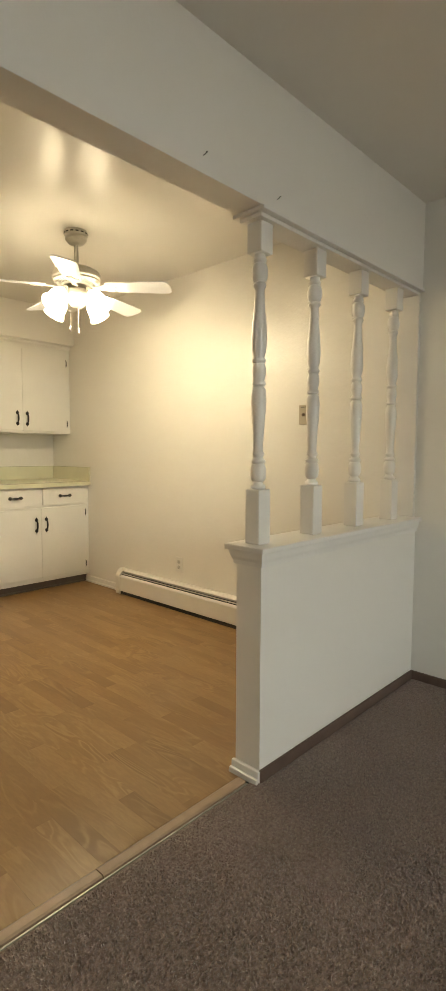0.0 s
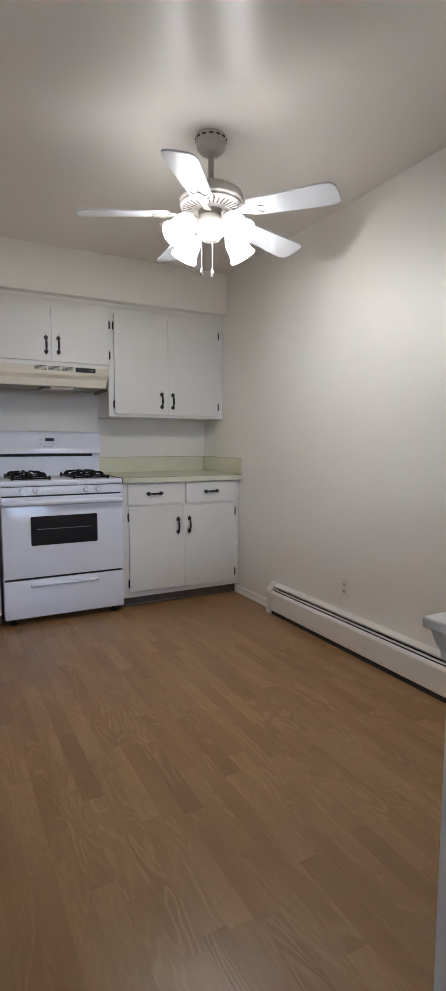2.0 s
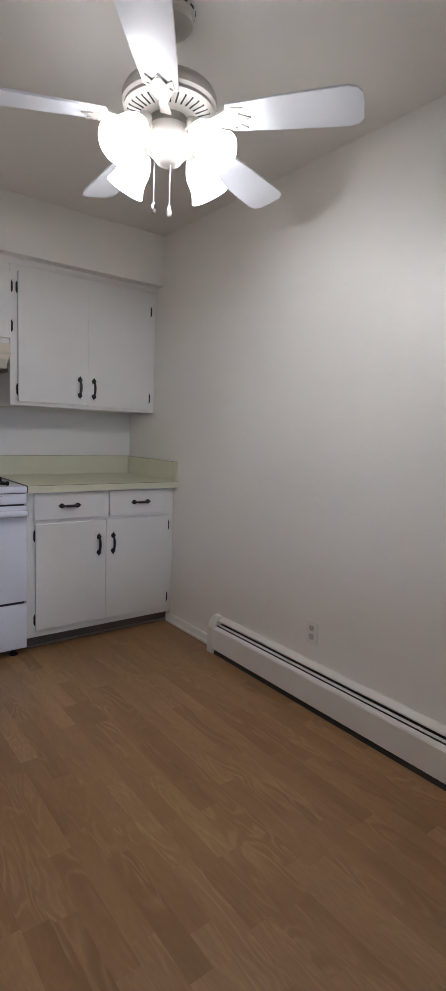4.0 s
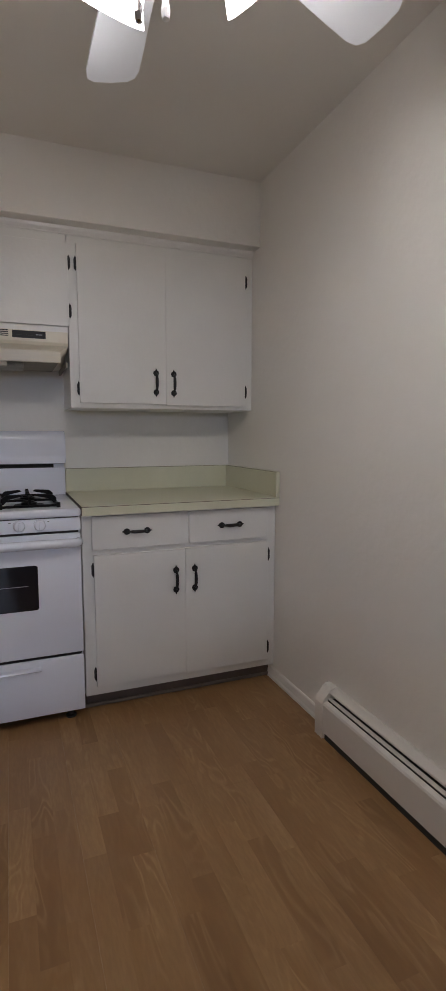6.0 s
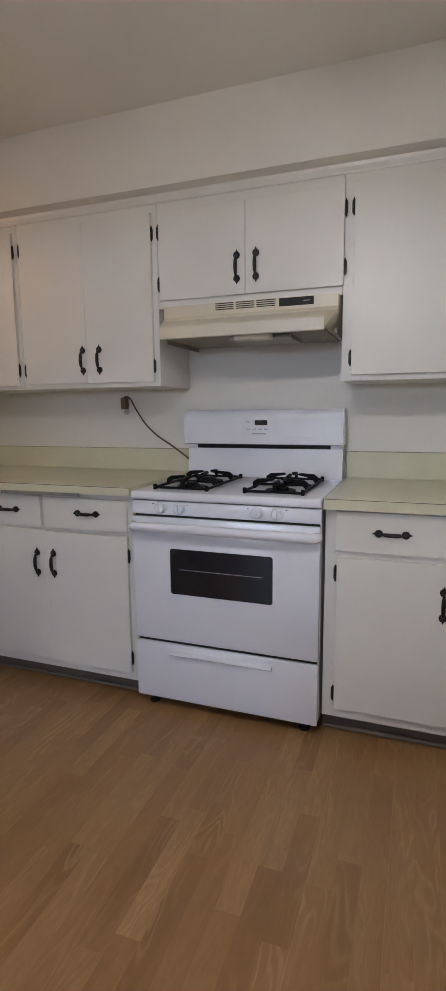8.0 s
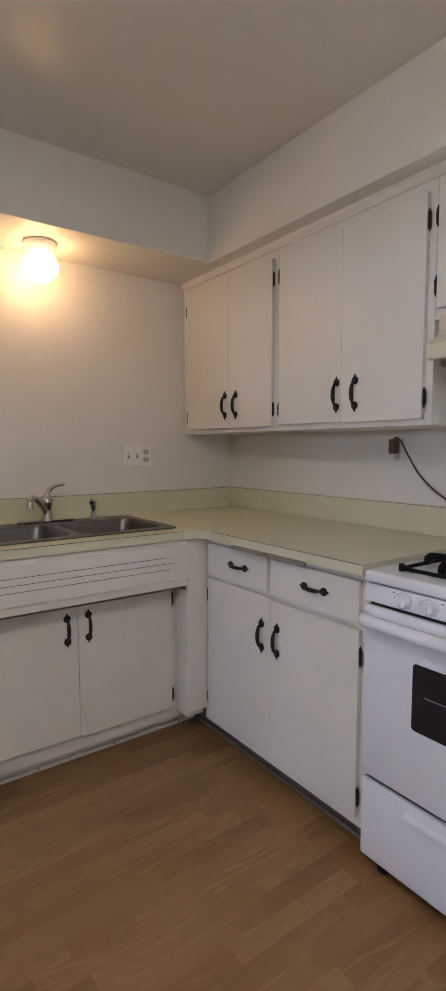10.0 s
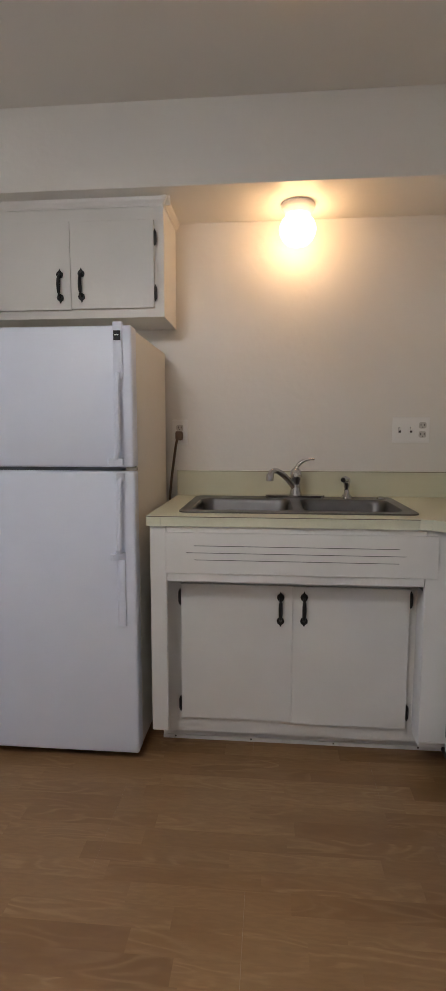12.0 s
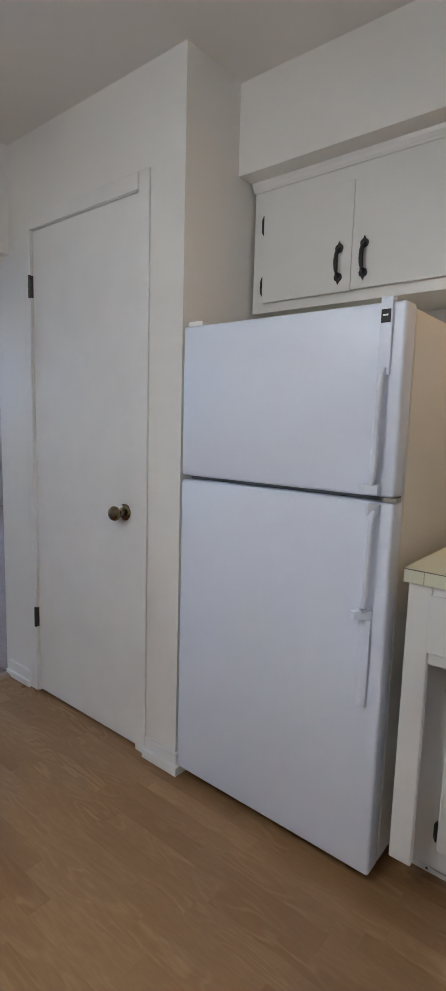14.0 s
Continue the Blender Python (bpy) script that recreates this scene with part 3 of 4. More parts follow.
# base cabinet west of the range
c = thing("base_cabinet", (-2.1, -0.3, 0), "white painted corner base cabinet with two drawers, slightly skewed fronts", "cabinet", "base cabinets")
part("body", boxes((-2.549, -1.662, FB, -0.002, 0.073, 0.887), bevel=0.002), M["cabinet"], c)
part("toe_kick", boxes((-2.699, -1.662, FB + 0.045, -0.004, 0.0, 0.0725)), M["toe"], c, "toe kick coloured dark brown in place of its shadow")
part("shoe_moulding", boxes((-2.699, -1.662, FB + 0.030, FB + 0.0445, 0.004, 0.018), bevel=0.004), M["toe"], c, "thin shoe moulding darkened with the toe kick shadow colour")
north_door(c, -2.505, -2.120, 0.732, 0.866, FB, (-2.293, 0.801), name="drawer", lying=True)
north_door(c, -2.096, -1.692, 0.730, 0.864, FB, (-1.880, 0.801), name="drawer", lying=True)
north_door(c, -2.505, -2.1042, 0.118, 0.716, FB, (-2.147, 0.567), ("w", (0.19, 0.64)))
north_door(c, -2.1034, -1.692, 0.112, 0.712, FB, (-2.061, 0.569), ("e", (0.18, 0.63)))
st = bmesh.new()
box(st, -2.295, -2.09, -0.6585, -0.6515, 0.876, 0.891)
box(st, -2.085, -1.892, -0.6575, -0.6515, 0.878, 0.892)
box(st, -2.13, -2.05, -0.6600, -0.6590, 0.880, 0.888)
part("metal_strip", st, M["metal"], c, "worn metal track under the worktop edge")
# sink cabinet
FS = -2.530
c = thing("sink_cabinet", (-2.85, -1.14, 0), "white painted sink cabinet, grooved false front above two recessed doors", "cabinet", "base cabinets")
bm = boxes((FS - 0.02, FS, -1.656, -1.597, 0.127, 0.887), (FS - 0.02, FS, -0.708, -0.606, 0.127, 0.887), (FS - 0.02, FS, -1.5965, -0.7085, 0.688, 0.887), bevel=0.004)
part("face_frame", bm, M["cabinet"], c)
part("side_panel", boxes((XW + 0.004, FS - 0.021, -1.656, -1.640, 0.127, 0.887)), M["cabinet"], c)
part("corner_block", boxes((-2.649, FS - 0.021, -0.70, -0.62, 0.10, 0.66)), M["cabinet"], c)
part("back_panel", boxes((-2.665, -2.650, -1.6395, -0.606, 0.062, 0.72)), M["cabinet"], c)
bm = bmesh.new()
box(bm, FS + 0.0005, FS + 0.008, -1.600, -0.668, 0.720, 0.866, bevel=0.002)
ff = part("false_front", bm, M["cabinet"], c)
for gy0, gy1, gz in ((-1.497, -0.798, 0.820), (-1.525, -0.775, 0.795), (-1.497, -0.798, 0.770)):
    part("groove", boxes((FS + 0.0078, FS + 0.0090, gy0, gy1, gz - 0.0008, gz + 0.0008)), M["gap"], ff, "thin dark routed groove")
part("sill", boxes((-2.716, -2.700, -1.650, -0.540, 0.0, 0.0995), (-2.6995, -2.694, -1.650, -0.540, 0.0, 0.016), bevel=0.002), M["trim"], c, "chipped white base strip")
for ny in (-1.60, -1.30, -0.98, -0.66):
    part("nail", boxes((-2.6939, -2.6928, ny - 0.003, ny + 0.003, 0.008, 0.014)), M["hinge_dark"], c, "dark nail head in the base strip")
west_door(c, -1.563, -1.1486, 0.127, 0.652, -2.6495, (-1.192, 0.565), ("s", (0.18, 0.60)))
west_door(c, -1.1474, -0.728, 0.119, 0.651, -2.6495, (-1.106, 0.567), ("n", (0.18, 0.61)))

# wall cabinets, north wall
UZ0, UZ1 = 1.338, 2.098


def wall_cabinet(x0, x1, z0, label):
    w = thing("wall_cabinet", ((x0 + x1) / 2, -0.15, z0), label, "cabinet", "wall cabinets")
    part("body", boxes((x0, x1, FU, -0.002, z0, 2.126), bevel=0.0015), M["cabinet"], w)
    return w


c = wall_cabinet(-0.874, XR - 0.002, UZ0, "tall white painted wall cabinet with two doors above the worktop")
north_door(c, -0.834, -0.4261, 1.360, 2.062, FU, (-0.476, 1.462), ("w", (1.425, 1.975)))
north_door(c, -0.4253, -0.008, 1.356, 2.060, FU, (-0.388, 1.460), ("e", (1.43, 1.975)))
c = wall_cabinet(-1.663, -0.8755, 1.665, "short white painted wall cabinet with two doors above the range hood")
north_door(c, -1.650, -1.2655, 1.697, 2.055, FU, (-1.300, 1.803), ("w", (1.765, 1.975)))
north_door(c, -1.2635, -0.872, 1.697, 2.055, FU, (-1.219, 1.805), ("e", (1.765, 1.975)))
c = wall_cabinet(-2.402, -1.6645, UZ0, "tall white painted wall cabinet with two doors beside the hood")
north_door(c, -2.378, -2.0332, 1.362, 2.058, FU, (-2.052, 1.462), ("w", (1.425, 1.975)))
north_door(c, -2.0324, -1.690, 1.358, 2.060, FU, (-1.964, 1.462), ("e", (1.425, 1.975)))
c = wall_cabinet(XW + 0.002, -2.4035, UZ0, "tall white painted corner wall cabinet with two doors near the sink")
north_door(c, -3.105, -2.7342, 1.360, 2.058, FU, (-2.764, 1.468), ("w", (1.425, 1.975)))
north_door(c, -2.7334, -2.424, 1.358, 2.060, FU, (-2.678, 1.466), ("e", (1.43, 1.975)))
# refrigerator cabinet
c = thing("wall_cabinet", (-3.0, -2.05, 1.68), "short white painted wall cabinet with two doors above the refrigerator", "cabinet", "wall cabinets")
FR = -2.893
part("body", boxes((XW + 0.002, FR, -2.445, -1.664, 1.674, 2.126), bevel=0.0015), M["cabinet"], c)
west_door(c, -2.392, -2.0416, 1.706, 2.045, FR, (-2.085, 1.797), ("s", (1.765, 1.975)))
west_door(c, -2.0402, -1.702, 1.708, 2.043, FR, (-1.997, 1.799), ("n", (1.765, 1.975)))

CROWN = [(0.0, 2.096), (-0.005, 2.096), (-0.007, 2.103), (-0.010, 2.106), (-0.016, 2.115), (-0.019, 2.1275), (0.0, 2.1275)]
cr = bmesh.new()
prism(cr, [(FU - 0.0005 + a, z) for a, z in CROWN], "x", XW + 0.003, XR - 0.002)
structure("trim_north", cr, M["trim"], "white painted crown moulding above the wall cabinets")
cr = bmesh.new()
prism(cr, [(FR + 0.0005 - a, z) for a, z in CROWN], "y", -2.450, -1.636)
prism(cr, [(-1.6635 - a, z) for a, z in CROWN], "x", XW + 0.002, FR + 0.028)
structure("trim_west", cr, M["trim"], "white painted crown moulding around the refrigerator cabinet")

# ---- worktops ----
w = thing("worktop", (-2.6, -0.8, 0.87), "pale green laminate L-shaped worktop with a low backsplash", "worktop", "worktops")
bm = bmesh.new()
outer = [(XW + 0.002, -0.002), (-1.660, -0.002), (-1.660, -0.650), (-2.44, -0.650), (-2.475, -0.664), (-2.505, -0.700), (-2.515, -0.735), (-2.515, -1.664), (XW + 0.002, -1.664)]
plate(bm, outer, [rounded(-3.085, -2.608, -1.555, -0.725, 0.03)], 0.889, 0.925)
part("slab", bm, M["worktop"], w)
bs = boxes((XW + 0.002, XW + 0.020, -1.664, -0.0205, 0.9255, 1.040), (XW + 0.002, -1.660, -0.020, -0.002, 0.9255, 1.040), bevel=0.0015)
part("backsplash", bs, M["worktop"], w)
part("edge_line", boxes((-2.5149, -2.5138, -1.664, -0.735, 0.9215, 0.9235), (-2.44, -1.66, -0.6512, -0.6502, 0.9215, 0.9235),
                          (XW + 0.0202, XW + 0.0208, -1.664, -0.021, 1.0372, 1.0388), (XW + 0.021, -1.660, -0.0208, -0.0202, 1.0372, 1.0388)), M["cord"], w, "thin brown seam along the laminate edge")
part("end_seam", boxes((-2.5149, -2.5140, -1.6145, -1.6137, 0.890, 0.921)), M["cord"], w, "thin brown seam near the worktop corner")
w = thing("worktop", (-0.42, -0.3, 0.87), "pale green laminate worktop with back and side splash beside the range", "worktop", "worktops")
part("slab", boxes((-0.880, XR - 0.002, -0.650, -0.002, 0.878, 0.918), bevel=0.002), M["worktop"], w)
part("backsplash", boxes((-0.880, XR - 0.0205, -0.020, -0.002, 0.9185, 1.040), (XR - 0.020, XR - 0.002, -0.650, -0.002, 0.9185, 1.040), bevel=0.0015), M["worktop"], w)
part("edge_line", boxes((-0.880, XR - 0.002, -0.6512, -0.6502, 0.9145, 0.9165), (-0.880, XR - 0.021, -0.0208, -0.0202, 1.0372, 1.0388),
                          (XR - 0.0208, XR - 0.0202, -0.650, -0.021, 1.0372, 1.0388), (-0.8812, -0.8802, -0.650, -0.002, 0.880, 0.917)), M["cord"], w, "thin brown seam along the laminate edge")

# ---- sink and taps ----
s = thing("sink", (-2.85, -1.13, 0.91), "brushed stainless steel double-bowl drop-in sink in the green worktop", "sink")
SX0, SX1, SY0, SY1 = -3.100, -2.590, -1.566, -0.712
B1, B2 = (-2.995, -2.640, -1.530, -1.150), (-2.995, -2.640, -1.112, -0.752)
bm = bmesh.new()
plate(bm, rounded(SX0, SX1, SY0, SY1, 0.035), [rounded(*B1, 0.055), rounded(*B2, 0.055)], 0.9105, 0.9155)
part("rim", bm, M["steel"], s)
for b in (B1, B2):
    bm = bmesh.new()
    rings = []
    for inset, z in ((0.0, 0.9156), (0.004, 0.909), (0.008, 0.895), (0.018, 0.78), (0.030, 0.755), (0.06, 0.745), (0.15, 0.742)):
        rings.append([bm.verts.new((x, y, z)) for x, y in rounded(b[0] + inset, b[1] - inset, b[2] + inset, b[3] - inset, max(0.055 - inset * 0.3, 0.02))])
    for a, q in zip(rings, rings[1:]):
        for k in range(len(a)):
            bm.faces.new((a[k], a[(k + 1) % len(a)], q[(k + 1) % len(a)], q[k]))
    bm.faces.new(rings[-1])
    bowl = part("bowl", bm, M["steel"], s, smooth=50)
    bm = bmesh.new()
    lathe(bm, [(0.045, 0), (0.043, 0.003), (0.034, 0.001), (0.0, 0.0005)], ((b[0] + b[1]) / 2, (b[2] + b[3]) / 2, 0.7425), 20)
    part("drain", bm, M["metal"], bowl)
s.location.z += 0.015
f = thing("faucet", (-3.04, -1.13, 0.9155), "chrome single-lever kitchen faucet standing on the sink deck", "faucet")
bm = bmesh.new()
plate(bm, rounded(-3.070, -3.018, -1.255, -1.000, 0.0255), [], 0.916, 0.928)
part("base_plate", bm, M["chrome"], f, smooth=30)
bm = bmesh.new()
lathe(bm, [(0.027, 0.928), (0.025, 0.94), (0.021, 0.955), (0.0205, 0.985), (0.024, 1.0), (0.026, 1.015), (0.022, 1.034), (0.012, 1.045), (0.0, 1.047)], (-3.044, -1.125, 0), 20)
part("valve_body", bm, M["chrome"], f, smooth=50)
bm = bmesh.new()
tube(bm, curve_points([(-3.044, -1.128, 0.955), (-3.02, -1.150, 0.985), (-2.985, -1.180, 1.018), (-2.95, -1.208, 1.038), (-2.925, -1.228, 1.036), (-2.915, -1.236, 1.014)], 5), 0.0125, 12)
lathe(bm, [(0.0, 1.0), (0.015, 1.0), (0.016, 1.02), (0.012, 1.03), (0, 1.031)], (-2.914, -1.237, 0), 14)
part("spout", bm, M["chrome"], f, smooth=50)
bm = bmesh.new()
lv = curve_points([(-3.044, -1.125, 1.035), (-3.044, -1.112, 1.062), (-3.040, -1.085, 1.080), (-3.034, -1.045, 1.086)], 5)
tube(bm, lv, [0.013 - 0.009 * i / (len(lv) - 1) for i in range(len(lv))], 10)
part("lever", bm, M["chrome"], f, smooth=50)
f.location.z += 0.015
f = thing("sprayer", (-3.05, -0.905, 0.9155), "chrome side sprayer in the sink deck", "sprayer")
bm = bmesh.new()
lathe(bm, [(0.024, 0.916), (0.022, 0.925), (0.013, 0.935), (0.011, 0.955), (0.014, 0.975), (0.016, 0.992), (0.012, 1.004), (0.0, 1.008)], (-3.05, -0.905, 0), 16)
tube(bm, [(-3.05, -0.905, 0.995), (-3.035, -0.915, 1.0), (-3.018, -0.925, 0.996)], [0.013, 0.014, 0.011], 10)
part("spray_head", bm, M["chrome"], f, smooth=50)
f.location.z += 0.015
f = thing("hole_cover", (-3.05, -0.76, 0.9155), "round chrome cap on the sink deck", "cap")
bm = bmesh.new()
lathe(bm, [(0.022, 0.9158), (0.020, 0.921), (0.008, 0.925), (0, 0.926)], (-3.05, -0.76, 0), 16)
part("cover", bm, M["chrome"], f, smooth=50)
f.location.z += 0.015

# ---- range ----
gas_range = r = thing("gas_range", (-1.268, -0.32, 0), "white enamelled freestanding gas range with a dark oven window", "range")
RX0, RX1, RF = -1.650, -0.884, -0.635
part("body", boxes((RX0 + 0.004, RX1 - 0.004, RF + 0.012, -0.03, 0.05, 0.882), bevel=0.003), M["enamel"], r)
bm = bmesh.new()
box(bm, RX0, RX1, RF - 0.022, -0.06, 0.880, 0.914, bevel=0.010, seg=3)
top = part("cooktop", bm, M["enamel"], r, smooth=40)
part("gap_strip", boxes((RX0 + 0.01, RX1 - 0.01, RF + 0.002, RF + 0.011, 0.29, 0.879)), M["gap"], r)
bm = bmesh.new()
box(bm, RX0 + 0.002, RX1 - 0.002, RF - 0.014, RF + 0.010, 0.822, 0.876, bevel=0.004)
cp = part("control_panel", bm, M["enamel"], r, smooth=40)
rx = Matrix.Rotation(radians(90), 4, "X")
for kx in (-1.517, -1.437, -1.124, -1.046):
    bm = bmesh.new()
    lathe(bm, [(0.0245, 0), (0.0245, 0.004), (0.022, 0.006), (0.020, 0.018), (0.017, 0.022), (0.0, 0.022)], (kx, RF - 0.0142, 0.852), 20, rx)
    box(bm, kx - 0.0035, kx + 0.0035, RF - 0.044, RF - 0.034, 0.836, 0.868, bevel=0.001)
    part("knob", bm, M["enamel"], cp, "white round burner knob", smooth=40)
for kx in (-1.550, -1.404, -1.158, -1.012):
    part("mark", boxes((kx - 0.005, kx + 0.003, RF - 0.0152, RF - 0.0138, 0.8655, 0.8675)), M["gap"], cp)
bm = bmesh.new()
box(bm, RX0 + 0.004, RX1 - 0.004, RF - 0.020, RF + 0.001, 0.302, 0.813, bevel=0.006)
od = part("oven_door", bm, M["enamel"], r, smooth=40)
bm = bmesh.new()
hp = curve_points([(RX0 + 0.012, RF - 0.018, 0.775), (RX0 + 0.03, RF - 0.050, 0.777), (RX0 + 0.09, RF - 0.058, 0.779), (-1.268, RF - 0.062, 0.780),
                   (RX1 - 0.09, RF - 0.058, 0.779), (RX1 - 0.03, RF - 0.050, 0.777), (RX1 - 0.012, RF - 0.018, 0.775)], 5)
tube(bm, hp, 0.0185, 12)
part("handle", bm, M["enamel"], od, "white tubular oven handle", smooth=50)
wy = RF - 0.0205
bm = bmesh.new()
prism(bm, [(x, z) for x, z in rounded(-1.479, -1.061, 0.505, 0.690, 0.010, 4)], "y", wy - 0.002, wy)
ow = part("oven_window", bm, M["black_glass"], od, "dark glass oven window")
part("rack_line", boxes((-1.44, -1.10, wy - 0.0026, wy - 0.0021, 0.6065, 0.6085)), M["grey"], ow, "faint oven rack behind the glass")
bm = bmesh.new()
box(bm, RX0 + 0.004, RX1 - 0.004, RF - 0.018, RF + 0.001, 0.044, 0.288, bevel=0.006)
dr = part("drawer", bm, M["enamel"], r, smooth=40)
bm = bmesh.new()
prism(bm, [(RF - 0.0185, 0.262), (RF - 0.034, 0.256), (RF - 0.036, 0.249), (RF - 0.030, 0.244), (RF - 0.0185, 0.240)], "x", -1.487, -1.062)
part("handle", bm, M["enamel"], dr, "moulded drawer pull")
part("gap_strip", boxes((RX0 + 0.012, RX1 - 0.012, RF + 0.0, RF + 0.010, 0.055, 0.31)), M["gap"], r)
for fx in (RX0 + 0.06, RX1 - 0.06):
    for fy in (RF + 0.03, -0.1):
        bm = bmesh.new()
        lathe(bm, [(0.022, 0.0), (0.022, 0.008), (0.012, 0.012), (0.012, 0.05)], (fx, fy, 0), 12)
        part("leg", bm, M["black"], r, "black levelling foot")
# back guard
bm = bmesh.new()
prism(bm, [(-0.028, 0.913), (-0.095, 0.913), (-0.088, 1.050), (-0.028, 1.050)], "x", RX0 + 0.012, RX1 - 0.006)
part("back_riser", bm, M["enamel"], r)
part("vent_slot", boxes((RX0 + 0.06, RX1 - 0.06, -0.084, -0.030, 1.0505, 1.070)), M["gap"], r)
for vx0, vx1 in ((RX0 + 0.014, RX0 + 0.0595), (RX1 - 0.0595, RX1 - 0.010)):
    part("vent_side", boxes((vx0, vx1, -0.090, -0.030, 1.0505, 1.0700)), M["enamel"], r)
bm = bmesh.new()
prism(bm, [(-0.030, 1.0705), (-0.122, 1.0705), (-0.134, 1.074), (-0.1335, 1.082), (-0.128, 1.100), (-0.1252, 1.116), (-0.125, 1.190), (-0.122, 1.208),
           (-0.113, 1.224), (-0.098, 1.232), (-0.030, 1.232)], "x", RX0 + 0.004, RX1 - 0.002)
ends = [e for e in bm.edges if abs(e.verts[0].co.x - e.verts[1].co.x) < 1e-5 and max(v.co.y for v in e.verts) < -0.09]
bmesh.ops.bevel(bm, geom=ends, offset=0.010, segments=3, affect="EDGES", profile=0.5)
bg = part("back_guard", bm, M["enamel"], r, smooth=40)
part("display", boxes((-1.288, -1.228, -0.1268, -0.1250, 1.160, 1.183)), M["black"], bg, "black clock display")
part("control_pad", boxes((-1.345, -1.185, -0.1258, -0.1252, 1.125, 1.200), bevel=0.0002), M["enamel"], bg)
for bx, bz in ((-1.32, 1.175), (-1.32, 1.142), (-1.29, 1.142), (-1.262, 1.142), (-1.235, 1.142)):
    part("button", boxes((bx - 0.008, bx + 0.008, -0.1266, -0.1259, bz - 0.002, bz + 0.002)), M["grey"], bg)
part("nameplate", boxes((-1.302, -1.234, -0.1262, -0.1252, 1.118, 1.123)), M["grey"], bg, "small grey nameplate bar")


def grate_mesh():
    """A double burner grate: frame, cross bars and raised fingers, about its own centre."""
    bm = bmesh.new()
    w, d = 0.112, 0.215
    for x in (-w, w):
        box(bm, x - 0.005, x + 0.005, -d, d, 0.004, 0.014, bevel=0.002, seg=1)
    for y in (-d, 0.0, d):
        box(bm, -w, w, y - 0.005, y + 0.005, 0.004, 0.014, bevel=0.002, seg=1)
    for cy in (-0.1025, 0.1025):
        for a in range(4):
            t = radians(90 * a)
            ux, uy = math.cos(t), math.sin(t)
            reach = w if a % 2 == 0 else 0.1025
            px, py = -uy * 0.0055, ux * 0.0055
            prof = [(reach, 0.006), (reach, 0.030), (reach * 0.85, 0.043), (reach * 0.3, 0.047), (reach * 0.22, 0.039), (reach * 0.75, 0.026), (reach * 0.9, 0.006)]
            v0 = [bm.verts.new((ux * q + px, cy + uy * q + py, z)) for q, z in prof]
            v1 = [bm.verts.new((ux * q - px, cy + uy * q - py, z)) for q, z in prof]
            k = len(prof)
            for i in range(k):
                bm.faces.new((v0[i], v0[(i + 1) % k], v1[(i + 1) % k], v1[i]))
            bm.faces.new(v0)
            bm.faces.new(v1)
    for x in (-w, w):
        for y in (-d, d):
            box(bm, x - 0.007, x + 0.007, y - 0.007, y + 0.007, 0.0, 0.022, bevel=0.002, seg=1)
    return mesh_of("grate", bm, M["grate"])


GRATE = grate_mesh()
for gx in (-1.458, -1.078):
    placed("grate", GRATE, top, (gx, -0.375, 0.9142), None, "black cast-iron burner grate")
    for gy in (-0.478, -0.272):
        bm = bmesh.new()
        lathe(bm, [(0.062, 0), (0.060, 0.003), (0.045, 0.001), (0.032, 0.002), (0.032, 0.012), (0.022, 0.014), (0.022, 0.019), (0.0, 0.020)], (gx, gy, 0.9144), 20)
        part("burner", bm, M["grate"], top, smooth=40)

# ---- hood ----
h = thing("range_hood", (-1.245, -0.2, 1.52), "almond enamelled under-cabinet range hood with a dark switch panel", "range hood")
HX0, HX1 = -1.618, -0.884
bm = bmesh.new()
prism(bm, [(-0.004, 1.664), (-0.372, 1.664), (-0.372, 1.618), (-0.380, 1.603), (-0.440, 1.576), (-0.447, 1.568), (-0.445, 1.524), (-0.438, 1.521), (-0.432, 1.535), (-0.004, 1.535)], "x", HX0, HX1)
for v in bm.verts:
    if v.co.y < -0.42:
        v.co.x = max(-1.604, min(-0.925, v.co.x))
hb = part("shell", bm, M["almond"], h)
part("underside", boxes((HX0 + 0.004, HX0 + 0.012, -0.37, -0.01, 1.512, 1.5345), (HX1 - 0.012, HX1 - 0.004, -0.37, -0.01, 1.512, 1.5345), (HX0 + 0.012, HX1 - 0.045, -0.428, -0.01, 1.529, 1.5345)),
     M["hood_under"], h, "dull hood underside, darker than the shell")
bm = bmesh.new()
box(bm, -1.33, -1.07, -0.36, -0.16, 1.510, 1.5288, bevel=0.004)
part("filter", bm, M["metal"], h, "metal grease filter")
bm = bmesh.new()
box(bm, -1.29, -1.14, -0.42, -0.365, 1.505, 1.5288, bevel=0.006)
part("lamp_cover", bm, M["ivory"], h, "milky plastic lamp cover")
for gx0 in (-1.383, -1.295, -1.208):
    for k in range(4):
        z = 1.6345 + 0.0078 * k
        part("vent_slot", boxes((gx0, gx0 + 0.078, -0.3735, -0.3718, z, z + 0.0038)), M["gap"], hb)
part("switch_panel", boxes((-1.115, -0.978, -0.3745, -0.3722, 1.630, 1.661), bevel=0.0008), M["black"], hb, "black switch panel")
for sx in (-1.100, -1.055):
    part("switch", boxes((sx, sx + 0.025, -0.3785, -0.3746, 1.642, 1.648)), M["black"], hb)
part("mark", boxes((-1.018, -0.992, -0.3753, -0.3746, 1.6445, 1.6475)), M["grey"], hb)

